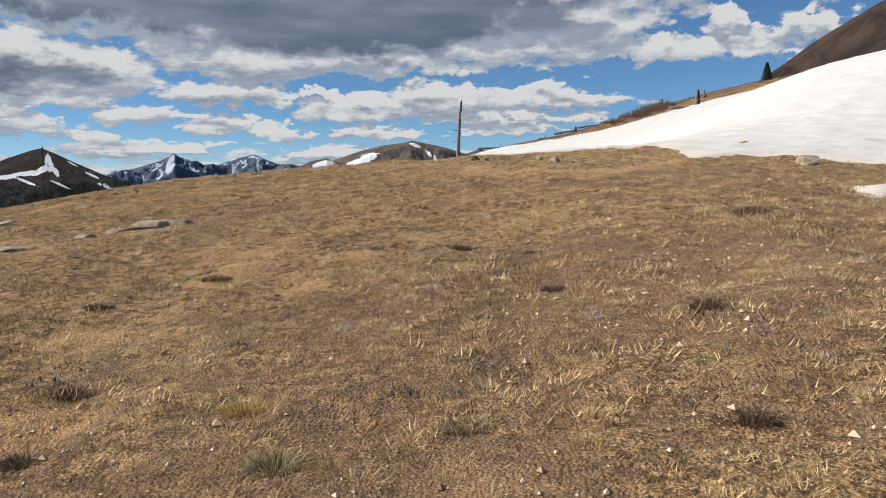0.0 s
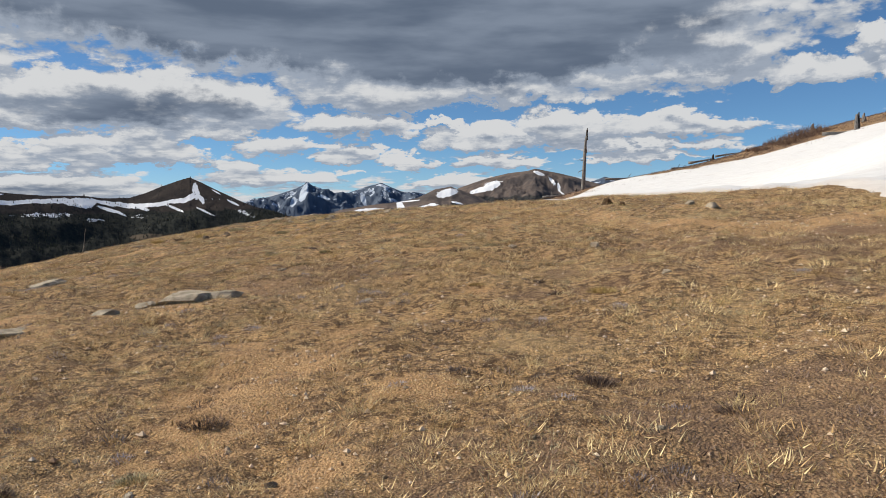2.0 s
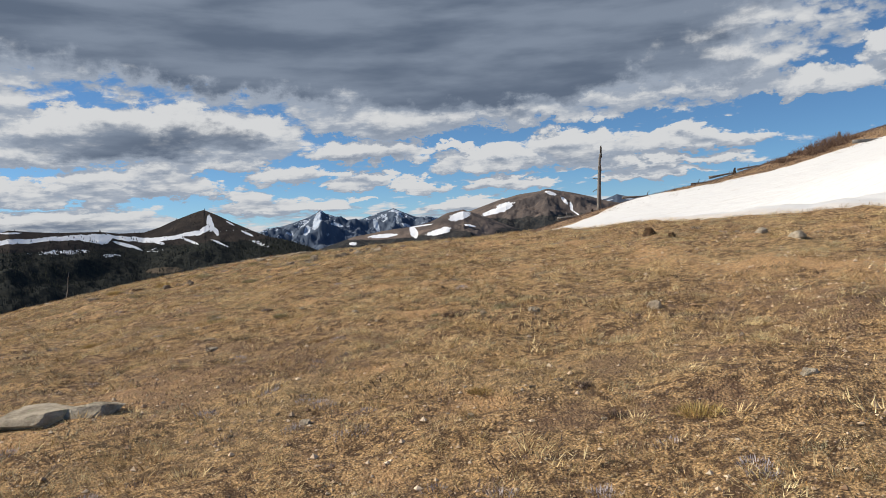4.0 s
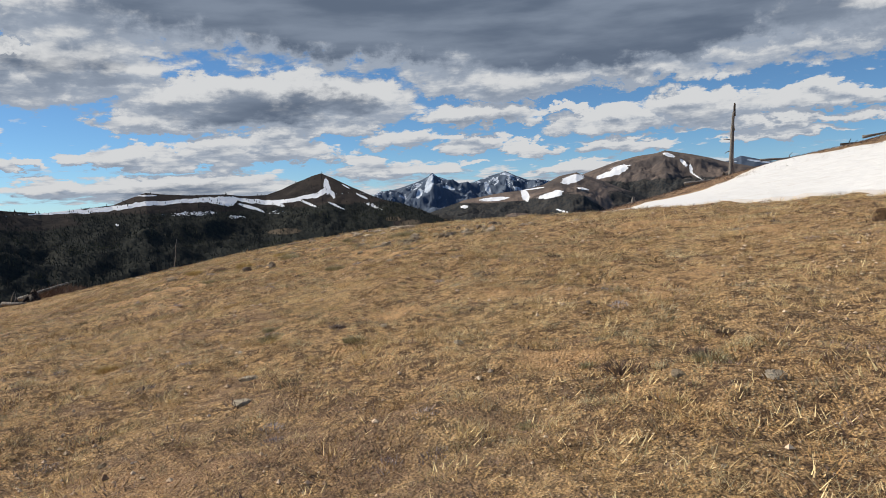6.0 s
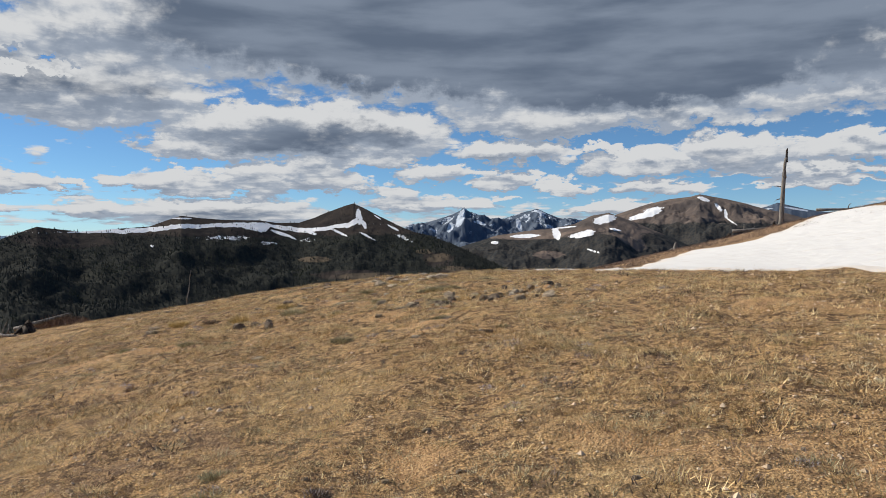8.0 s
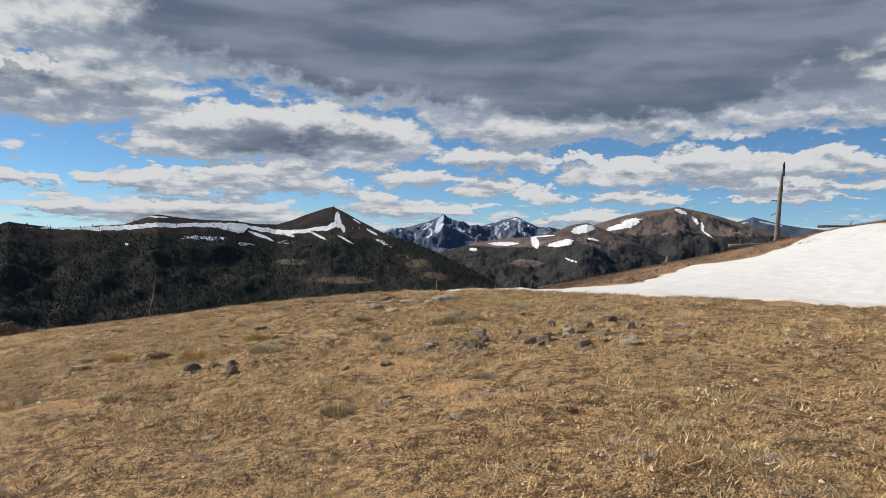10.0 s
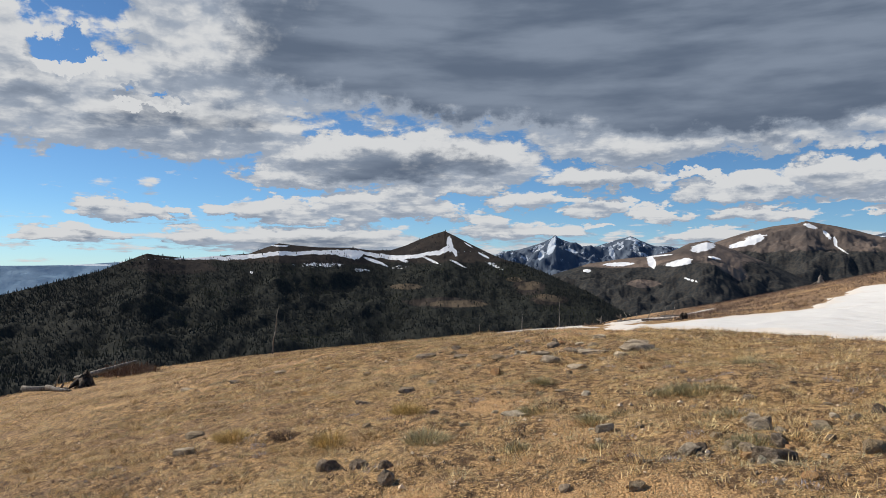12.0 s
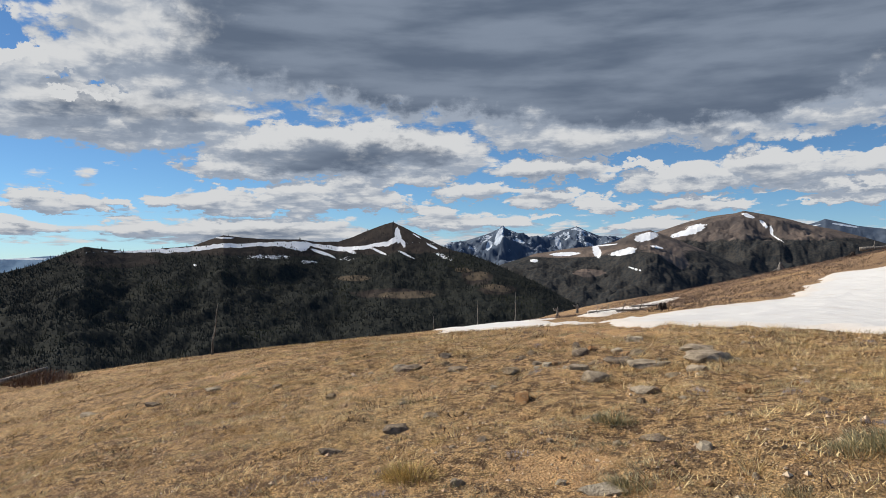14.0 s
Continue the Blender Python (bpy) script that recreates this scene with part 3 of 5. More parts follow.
HILL = [(60, -2.4), (55.1, -1.07), (53.1, -0.52), (51.8, 0.05), (50.0, 0.76), (49.3, 0.65), (47.4, 0.45), (44.5, 0.7), (42.9, 0.83), (41.7, 1.3), (40.7, 1.66),
        (39.3, 1.48), (37.7, 1.36), (35.2, 1.37), (33.9, 1.2), (32.2, 1.21), (31.1, 1.56), (30.0, 2.05), (28.7, 2.54), (28.05, 2.72), (27.2, 2.35), (26.1, 1.78),
        (24.8, 1.12), (23.5, 0.55), (22.1, 0.2), (20.4, -0.4), (19.1, -1.0), (16.5, -2.15), (13.9, -3.64), (8, -7)]
HILL_BAND = [(48.2, 0.40, 0.03), (46, 0.44, 0.10), (44.3, 0.52, 0.15), (42, 0.72, 0.15), (40.3, 0.88, 0.14), (38.3, 0.96, 0.13), (36.5, 1.00, 0.17), (35.6, 0.95, 0.28), (35.0, 0.86, 0.36), (34.6, 0.88, 0.30), (34.3, 1.0, 0.10),
             (33.6, 0.78, 0.14), (32.9, 0.74, 0.16), (31.8, 0.62, 0.16), (30.1, 0.77, 0.13), (29.3, 0.92, 0.13), (28.6, 1.05, 0.16), (28.0, 1.28, 0.22), (27.7, 1.45, 0.20), (27.4, 1.3, 0.08), (27.0, 1.1, 0.01)]
HILL_SNOW2 = [(27.68, 1.85, 0.20, 0.55, 0.3), (27.62, 1.5, 0.24, 0.36, 0.0), (27.25, 1.1, 0.20, 0.26, 0.9), (33.7, 0.42, 0.60, 0.10, 0.42), (33.0, 0.22, 0.62, 0.09, 0.45), (31.2, 0.42, 0.4, 0.10, 0.3), (29.2, 0.50, 0.75, 0.10, 0.45),
              (27.0, 0.20, 0.65, 0.07, 0.5), (25.0, 0.85, 0.42, 0.09, 0.5), (26.2, 1.65, 0.30, 0.06, 0.6), (40.6, 1.46, 0.7, 0.06, 0.0), (42.7, -0.55, 0.14, 0.09, 0.0)]
HILL_SPECKS = [(37.4, 0.02, 2.4, 0.28, 0.0), (34.5, -0.35, 1.2, 0.25, 0.0), (31.5, -0.1, 1.2, 0.2, 0.0), (24.2, 0.1, 1.0, 0.3, 0.3)]
hill = mountain("wooded_hill", HILL, [(8, 1900), (20, 2300), (28, 2600), (45, 2350), (60, 2100)], 420, -20.0, 0.05, 190, "near_hill", 13,
                "dark wooded hill with long snow bands under its crest", HILL_SNOW2,
                [(38, 0.9, 9, 0.75, 0.0), (48, -0.2, 3, 0.5, 0.0), (29, 1.6, 3, 0.5, 0.0), (21.5, -1.6, 1.2, 0.6, 0.0), (20.0, -2.5, 1.4, 0.4, 0.0), (28, -2.8, 3, 0.4, 0.0)], 0.9, band=HILL_BAND, specks=HILL_SPECKS,
                knolls=[(21.5, -1.5, 1.0, 0.35, -0.1), (20.0, -2.4, 1.1, 0.3, 0.1), (22.6, -1.0, 0.7, 0.2, 0.0), (27, -2.9, 2.4, 0.3, 0.0), (31, -1.6, 1.4, 0.25, 0.0)])
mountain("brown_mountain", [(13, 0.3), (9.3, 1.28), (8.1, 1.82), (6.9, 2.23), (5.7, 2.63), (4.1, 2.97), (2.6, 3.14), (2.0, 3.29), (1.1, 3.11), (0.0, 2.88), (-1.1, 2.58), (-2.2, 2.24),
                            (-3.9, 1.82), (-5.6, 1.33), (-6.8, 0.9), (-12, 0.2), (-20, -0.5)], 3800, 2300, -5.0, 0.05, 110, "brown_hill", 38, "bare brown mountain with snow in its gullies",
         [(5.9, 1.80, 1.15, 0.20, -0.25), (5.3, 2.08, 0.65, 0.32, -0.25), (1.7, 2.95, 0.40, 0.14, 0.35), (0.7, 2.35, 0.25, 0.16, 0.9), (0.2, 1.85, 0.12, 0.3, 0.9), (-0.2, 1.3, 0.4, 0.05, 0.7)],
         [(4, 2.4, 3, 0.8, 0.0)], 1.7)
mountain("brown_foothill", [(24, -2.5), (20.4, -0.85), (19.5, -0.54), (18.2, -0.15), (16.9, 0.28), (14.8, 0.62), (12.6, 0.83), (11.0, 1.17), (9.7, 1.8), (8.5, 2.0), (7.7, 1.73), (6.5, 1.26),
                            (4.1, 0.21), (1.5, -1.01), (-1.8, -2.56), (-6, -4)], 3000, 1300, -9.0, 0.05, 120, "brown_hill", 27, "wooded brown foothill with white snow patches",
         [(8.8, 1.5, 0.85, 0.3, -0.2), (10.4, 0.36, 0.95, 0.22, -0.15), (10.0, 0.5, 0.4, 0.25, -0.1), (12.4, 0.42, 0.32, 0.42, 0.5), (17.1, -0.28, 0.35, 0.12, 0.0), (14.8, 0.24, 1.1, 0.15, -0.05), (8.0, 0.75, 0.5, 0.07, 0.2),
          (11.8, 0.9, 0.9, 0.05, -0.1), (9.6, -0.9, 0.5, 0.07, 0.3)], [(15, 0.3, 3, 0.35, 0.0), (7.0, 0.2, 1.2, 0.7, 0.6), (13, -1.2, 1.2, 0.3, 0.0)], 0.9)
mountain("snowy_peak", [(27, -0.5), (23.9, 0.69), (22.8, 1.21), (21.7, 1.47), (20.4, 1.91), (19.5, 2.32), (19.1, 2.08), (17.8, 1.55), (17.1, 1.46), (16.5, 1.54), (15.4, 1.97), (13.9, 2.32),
                        (13.1, 1.95), (12.2, 1.6), (11.0, 1.51), (9.7, 0.99), (7, 0.4)], 4700, 3600, -3.0, 0.05, 90, "haze_blue_hill", 70, "distant peaks streaked with snow, tinted haze blue",
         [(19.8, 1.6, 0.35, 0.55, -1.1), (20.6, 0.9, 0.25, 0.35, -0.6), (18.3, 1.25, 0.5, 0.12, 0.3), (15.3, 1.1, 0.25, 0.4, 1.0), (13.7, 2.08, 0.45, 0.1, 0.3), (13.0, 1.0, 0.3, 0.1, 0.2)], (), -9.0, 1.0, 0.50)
mountain("far_range", [(66, -0.3), (55.1, -0.1), (53.5, 0.0), (51.8, 0.15), (50.7, 0.3), (48.2, 0.15), (44, 0.0)], 4850, 4300, -3.0, 0.15, 24, "far_hill", 14, "far range with snowy tops, tinted haze blue",
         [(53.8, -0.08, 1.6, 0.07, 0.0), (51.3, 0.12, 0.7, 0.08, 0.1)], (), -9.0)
mountain("far_range", [(2, 1.4), (-1.8, 2.17), (-2.5, 2.35), (-3.2, 2.61), (-3.9, 2.43), (-5.2, 2.1), (-6.8, 1.87), (-12, 1.5), (-20, 0.5)], 4800, 4200, -2.0, 0.06, 40, "haze_blue_hill", 30,
         "far ridge with a snowy shoulder, tinted haze blue", [(-4.4, 2.15, 0.9, 0.06, 0.2), (-2.5, 2.15, 0.4, 0.05, -0.2)], (), -9.0)
mountain("scree_mountain", [(-19, 3.0), (-22, 5.6), (-23.1, 6.45), (-24.0, 7.09), (-25.3, 7.95), (-27.0, 9.18), (-28.6, 10.1), (-30.8, 11.3), (-36, 13.5), (-48, 16), (-66, 13), (-90, 6)], 1300, 420, 0.5,
         0.1, 90, "red_hill", 12, "steep dark red-brown scree mountain", (), [(-28, 7.0, 3, 0.8, 0.8)], 8.2)

# conifers standing on the wooded hill
hx, hy, hz, hwood, hel = hill
chance = np.random.RandomState(4)
rows_i = (0 + (hx.shape[0] - 6) * chance.uniform(0, 1, 95000) ** 0.75).astype(int)
cols_i = chance.randint(0, hx.shape[1] - 1, 95000)
far_here = np.hypot(hx - EYE[0], hy - EYE[1])[rows_i, cols_i]
thick = fbm(hx[rows_i, cols_i] / 120, hy[rows_i, cols_i] / 120, 4, 13)
keep = (chance.rand(95000) < np.clip(hwood[rows_i, cols_i] * 0.75 + 0.35 * thick, 0.03, 1)) & (hel[rows_i, cols_i] > -12)
rows_i, cols_i = rows_i[keep][:48000], cols_i[keep][:48000]
fx, fy, fz = hx[rows_i, cols_i] + chance.normal(0, 3, len(rows_i)), hy[rows_i, cols_i] + chance.normal(0, 6, len(rows_i)), hz[rows_i, cols_i]
tall = chance.uniform(3.5, 8.0, len(fx))
wide = tall * chance.uniform(0.16, 0.24, len(fx))
turn = chance.uniform(0, 6.3, len(fx))
cone = []
for k in range(5):
    cone.append(np.stack([fx + wide * np.cos(turn + 1.2566 * k), fy + wide * np.sin(turn + 1.2566 * k), fz - 1.0], -1))
cone.append(np.stack([fx, fy, fz + tall], -1))
base_i = np.arange(len(fx)) * 6
tris = np.concatenate([np.stack([base_i + k, base_i + (k + 1) % 5, base_i + 5], 1) for k in range(5)])
tagged(new("forest", mesh_of("forest", np.stack(cone, 1), tris, MAT["forest"])), "dark conifer forest on the far hillside", "forest", kind="stuff")


# ---- dead wood ----
def limb(points, radii, sides=9, wobble=0.12, seed=0, broken=False):
    """A tapering, knotty round of wood along a line of points."""
    rnd = random.Random(seed)
    bm = bmesh.new()
    rings = []
    pts = [Vector(p) for p in points]
    for k, (p, r) in enumerate(zip(pts, radii)):
        ahead = (pts[min(k + 1, len(pts) - 1)] - pts[max(k - 1, 0)]).normalized()
        side = ahead.orthogonal().normalized()
        other = ahead.cross(side)
        ring = []
        for j in range(sides):
            a = 2 * math.pi * j / sides
            rr = r * (1 + rnd.uniform(-wobble, wobble))
            lift = ahead * (rnd.uniform(-1, 1) * r * 1.6 if broken and k == len(pts) - 1 else 0)
            ring.append(bm.verts.new(p + (side * math.cos(a) + other * math.sin(a)) * rr + lift))
        rings.append(ring)
    for a, b in zip(rings, rings[1:]):
        for j in range(sides):
            bm.faces.new((a[j], a[(j + 1) % sides], b[(j + 1) % sides], b[j]))
    bm.faces.new(list(reversed(rings[0])))
    bm.faces.new(rings[-1])
    for f in bm.faces:
        f.smooth = True
    bmesh.ops.recalc_face_normals(bm, faces=bm.faces)
    return bm


def at_ground(name, x, y, sink=0.0):
    ob = new(name)
    ob.location = (x, y, height(x, y) - sink)
    return ob


def snag():
    """Tall broken dead trunk, leaning a little, with a notch below its tip and a few branch stubs."""
    tree = at_ground("dead_tree", 2.05, 79.0, 0.1)
    lean = 0.045
    hs = [0, 0.3, 0.8, 1.6, 2.6, 3.5, 4.2, 4.7]
    rs = [0.30, 0.22, 0.195, 0.185, 0.175, 0.165, 0.155, 0.135]
    part("trunk", limb([(h * lean, 0, h) for h in hs], rs, 14, 0.10, 3, True), MAT["wood"], tree)
    part("broken_top", limb([(4.3 * lean + 0.05, 0, 4.3), (5.0 * lean + 0.03, 0, 5.0), (5.5 * lean + 0.05, 0, 5.5), (5.9 * lean + 0.08, 0, 5.9)], [0.15, 0.12, 0.14, 0.10], 9, 0.2, 5, True), MAT["wood"], tree)
    part("spike", limb([(5.6 * lean + 0.12, 0, 5.6), (6.1 * lean + 0.13, 0, 6.15), (6.4 * lean + 0.13, 0, 6.5), (6.6 * lean + 0.13, 0, 6.72)], [0.11, 0.08, 0.10, 0.05], 8, 0.2, 6, True), MAT["char"], tree)
    part("branch_stub", limb([(0.0, 0, 3.55), (-0.35, 0.02, 3.62), (-0.55, 0.05, 3.58)], [0.05, 0.035, 0.012], 6, 0.1, 7), MAT["wood"], tree)
    part("branch_stub", limb([(-0.05, 0, 2.55), (-0.35, 0.05, 2.45), (-0.5, 0.08, 2.3)], [0.045, 0.03, 0.01], 6, 0.1, 8), MAT["wood"], tree)
    for k, (dx, dy) in enumerate(((-0.55, -0.2), (0.5, -0.3), (-0.1, 0.55))):
        part("root", limb([(dx * 0.4, dy * 0.4, 0.3), (dx, dy, 0.08), (dx * 1.9, dy * 1.9, 0.0)], [0.16, 0.11, 0.04], 7, 0.15, 20 + k), MAT["wood"], tree)
    return tagged(tree, "tall broken grey dead tree trunk standing on the ridge", "dead tree")


snag()


def post(x, y, tall, r, lean, label="thin bare dead tree stem standing upright"):
    ob = at_ground("dead_sapling", x, y, 0.1)
    n = 6
    line = [(lean * tall * k / n + 0.03 * math.sin(k * 2.1 + x), 0.02 * math.cos(k * 1.7 + y), tall * k / n) for k in range(n + 1)]
    part("stem", limb(line, [r * (1 - 0.75 * k / n) for k in range(n + 1)], 6, 0.15, int(abs(x * 7))), MAT["wood"], ob)
    for k in (3,):
        h = tall * k / n
        d = 0.06 if int(abs(x)) % 2 else -0.05
        part("twig", limb([(lean * h, 0, h), (lean * h + d, 0.04, h + 0.05)], [r * 0.3, 0.004], 5, 0.1, k), MAT["wood"], ob)
    return tagged(ob, label, "dead tree", "dead saplings")


post(-23.9, 36.5, 1.85, 0.035, 0.15, "slender leaning dead stem rising above the meadow edge")
post(-33.2, 84.2, 5.32, 0.075, 0.01)
post(-38.8, 86.1, 5.73, 0.075, 0.01)
post(-30.4, 87.4, 4.44, 0.075, 0.01)


def stump(x, y, tall, r, label, mat="wood", twin=False, seed=1, arms=0):
    ob = at_ground("tree_stump", x, y, 0.05)
    rnd = random.Random(seed)
    part("bole", limb([(0, 0, 0), (0.04, 0, tall * 0.4), (0.02, 0.02, tall * 0.75), (0.06, 0, tall)], [r * 1.3, r, r * 0.85, r * 0.5], 9, 0.2, seed, True), MAT[mat], ob)
    if twin:
        part("bole", limb([(r * 1.9, 0.1, 0), (r * 1.8, 0.1, tall * 0.5), (r * 2.0, 0.1, tall * 1.12)], [r * 1.1, r * 0.9, r * 0.4], 9, 0.2, seed + 1, True), MAT["char"], ob)
    for k in range(4):
        a = rnd.uniform(0, 6.28)
        reach = rnd.uniform(1.6, 3.0) * r
        part("root", limb([(math.cos(a) * r * 0.6, math.sin(a) * r * 0.6, r), (math.cos(a) * reach, math.sin(a) * reach, 0.05)], [r * 0.45, r * 0.12], 6, 0.2, seed + k + 5), MAT[mat], ob)
    for k in range(arms):
        a, up = rnd.uniform(0, 6.28), tall * rnd.uniform(0.45, 0.9)
        dx, dy, out = math.cos(a), math.sin(a), tall * rnd.uniform(0.4, 0.8)
        part("arm", limb([(0.03, 0, up), (dx * out * 0.6, dy * out * 0.6, up + out * 0.1), (dx * out, dy * out, up + out * rnd.uniform(0.1, 0.6))], [r * 0.5, r * 0.35, r * 0.08], 6, 0.2, seed + k + 30), MAT[mat], ob)
    return tagged(ob, label, "stump", "stumps on the ridge")


stump(21.3, 61.6, 1.2, 0.12, "weathered twin dead stump on the brown ridge", "wood", True, 2)
stump(21.6, 72.2, 0.85, 0.16, "short bleached stump on the ridge line", "wood", False, 3)
stump(24.2, 68.0, 0.7, 0.14, "small grey stump on the brown slope", "wood", False, 4)
stump(13.6, 73.8, 0.55, 0.14, "dark weathered stump on the ridge line", "char", False, 5)
stump(-10.7, 45.6, 0.30, 0.09, "charred stump standing in the snow hollow", "char", True, 6)
stump(-2.0, 73.8, 0.35, 0.2, "charred low stump near the dead tree", "char", False, 7)
stump(1.3, 75.2, 0.6, 0.14, "charred stub at the dead tree's foot", "char", False, 8)
stump(-24.9, 90.5, 0.95, 0.12, "bleached snag with crooked arms by the snow strip", "wood", False, 9, 5)
stump(-27.5, 92.5, 1.1, 0.11, "pale dead snag at the end of the snow strip", "wood", False, 10, 4)
stump(-6.4, 78.6, 0.6, 0.2, "bleached upturned stump on the ridge line", "wood", False, 11)


def log(x, y, length, r, yaw, rise, label, mat="wood", arms=2, seed=1):
    ob = at_ground("fallen_log", x, y)
    ob.rotation_euler = (0, 0, radians(yaw))
    rnd = random.Random(seed)
    n = 6
    line = [(length * (k / n - 0.5), 0.05 * math.sin(k * 1.3 + seed), r * 0.7 + rise * k / n) for k in range(n + 1)]
    part("bole", limb(line, [r * (1 - 0.55 * k / n) for k in range(n + 1)], 9, 0.14, seed, True), MAT[mat], ob)
    for k in range(arms):
        px = length * rnd.uniform(-0.3, 0.4)
        up = rnd.uniform(0.25, 0.55)
        part("branch", limb([(px, 0, r), (px + 0.1, rnd.uniform(-0.1, 0.1), r + up * 0.6), (px + rnd.uniform(0.0, 0.3), 0.05, r + up)], [r * 0.4, r * 0.25, 0.01], 6, 0.15, seed + k), MAT[mat], ob)
    return tagged(ob, label, "log", "fallen dead wood")


log(-0.5, 71.5, 2.6, 0.13, 8, 0.25, "bleached fallen log with upright splinters", "wood", 3, 1)
log(12.6, 74.2, 2.2, 0.12, 10, 0.35, "grey fallen log on the ridge line", "wood", 2, 2)
log(11.0, 75.5, 1.6, 0.10, -5, 0.1, "dark fallen log on the ridge line", "char", 2, 3)
log(14.5, 73.0, 1.8, 0.1, 15, 0.3, "weathered leaning log on the ridge", "wood", 1, 12)
log(20.2, 62.2, 2.0, 0.14, 5, 0.1, "pale fallen log beside a twin stump", "wood", 1, 4)
log(5.2, 68.4, 3.2, 0.10, 12, 0.1, "thin bleached log on brown grass", "wood", 1, 5)
log(-11.9, 46.6, 1.2, 0.05, 25, 0.05, "brown fallen log between snow patches", "wood", 2, 6)
log(-13.4, 48.5, 1.3, 0.05, 35, 0.12, "pale fallen branchy log in the snow hollow", "wood", 3, 7)
log(-12.2, 52.5, 1.6, 0.05, 40, 0.05, "grey log lying along the snow strip", "wood", 1, 8)
log(-24.6, 29.9, 1.7, 0.09, 38, 0.5, "slanting pale broken log in a grey bush", "wood", 0, 9)
log(-24.2, 28.0, 1.9, 0.08, 20, 0.02, "bleached log lying at the meadow edge", "wood", 1, 10)
log(-23.5, 27.6, 1.3, 0.07, -10, 0.05, "short bleached log at the meadow edge", "wood", 1, 13)
stump(-23.4, 28.3, 0.35, 0.22, "charred burnt stump at the meadow edge", "char", False, 15)


# ---- bushes and the small conifer on the slope ----
def twigs(spread, tall, count, seed, thick=0.012, flat=1.0):
    """A mound of fine branching twigs as one bmesh-free mesh: base and tip triangles."""
    rnd = np.random.RandomState(seed)
    a, rad = rnd.uniform(0, 6.283, count), np.sqrt(rnd.uniform(0, 1, count))
    bx, by = np.cos(a) * rad * spread, np.sin(a) * rad * spread * flat
    lean = rnd.normal(0, 0.25, (count, 2))
    h = tall * (1.05 - 0.75 * rad**2) * rnd.uniform(0.6, 1.1, count)
    bz = h * rnd.uniform(0.0, 0.45, count)
    side = rnd.uniform(0, 6.283, count)
    dx, dy = np.cos(side) * thick, np.sin(side) * thick
    v = np.stack([np.stack([bx - dx, by - dy, bz], -1), np.stack([bx + dx, by + dy, bz], -1), np.stack([bx + lean[:, 0] * h, by + lean[:, 1] * h, h], -1)], 1)
    return v.reshape(-1, 3), np.arange(3 * count).reshape(-1, 3)


def bush(x, y, spread, tall, mat, label, seed, count=900, flat=0.6, thick=0.014):
    ob = at_ground("bush", x, y)
    v, f = twigs(spread, tall, count, seed, thick, flat)
    crown = new("crown", mesh_of("crown", v, f, MAT[mat]))
    crown.parent = ob
    for k in range(4):
        part("stem", limb([(0.15 * (k - 1.5) * spread, 0, 0), (0.35 * (k - 1.5) * spread, 0.05, tall * 0.6)], [0.03, 0.012], 5, 0.1, seed + k), MAT[mat], ob)
    return tagged(ob, label, "bush", "brush on the slopes")


bush(17.6, 66.0, 1.7, 0.85, "brush", "leafless red-brown willow brush on the ridge", 1)
bush(19.4, 67.2, 1.9, 1.0, "brush", "leafless red-brown willow brush on the ridge", 2)
bush(21.2, 69.5, 1.8, 0.9, "brush", "leafless red-brown willow brush on the ridge", 3)
bush(15.8, 66.5, 1.4, 0.55, "brush", "low leafless brown brush on the ridge", 4)
bush(-24.3, 30.6, 1.3, 0.45, "brush", "grey-brown leafless bush at the meadow edge", 5)
bush(-25.4, 31.2, 1.1, 0.35, "brush", "low grey-brown bush at the meadow edge", 6)
bush(29.6, 60.0, 0.9, 0.8, "autumn", "small yellow-brown bush above the snow", 7)


def conifer(x, y, tall, label):
    ob = at_ground("conifer", x, y, 0.05)
    part("trunk", limb([(0, 0, 0), (0, 0, tall * 0.5), (0, 0, tall * 0.95)], [0.07, 0.045, 0.01], 7, 0.1, 1), MAT["char"], ob)
    rnd = np.random.RandomState(8)
    n = 1400
    h = rnd.uniform(0.08, 1.0, n) * tall
    reach = (1 - h / tall) ** 0.8 * tall * 0.30 * rnd.uniform(0.35, 1.1, n) + 0.03
    a = rnd.uniform(0, 6.283, n)
    c, s = np.cos(a), np.sin(a)
    size = 0.09
    tip = np.stack([c * (reach + size), s * (reach + size), h - 0.06 - 0.15 * reach], -1)
    left = np.stack([c * reach - s * size * 0.5, s * reach + c * size * 0.5, h], -1)
    right = np.stack([c * reach + s * size * 0.5, s * reach - c * size * 0.5, h + 0.02], -1)
    crown = new("crown", mesh_of("crown", np.stack([left, right, tip], 1), np.arange(3 * n).reshape(-1, 3), MAT["needles"]))
    crown.parent = ob
    return tagged(ob, label, "conifer")


conifer(31.4, 71.4, 1.75, "small dark green conifer alone on the brown slope")


# ---- rocks ----
LOOK = {"pale": "pale lichened stone bedded in dry grass", "grey": "grey angular stone half buried in turf", "dark": "dark angular stone lying on dry turf",
        "tan": "flat tan stone lying on dry turf", "orange": "rusty orange stone on bare earth", "clod": "dark clod of freshly dug earth"}
rock_count = [0]


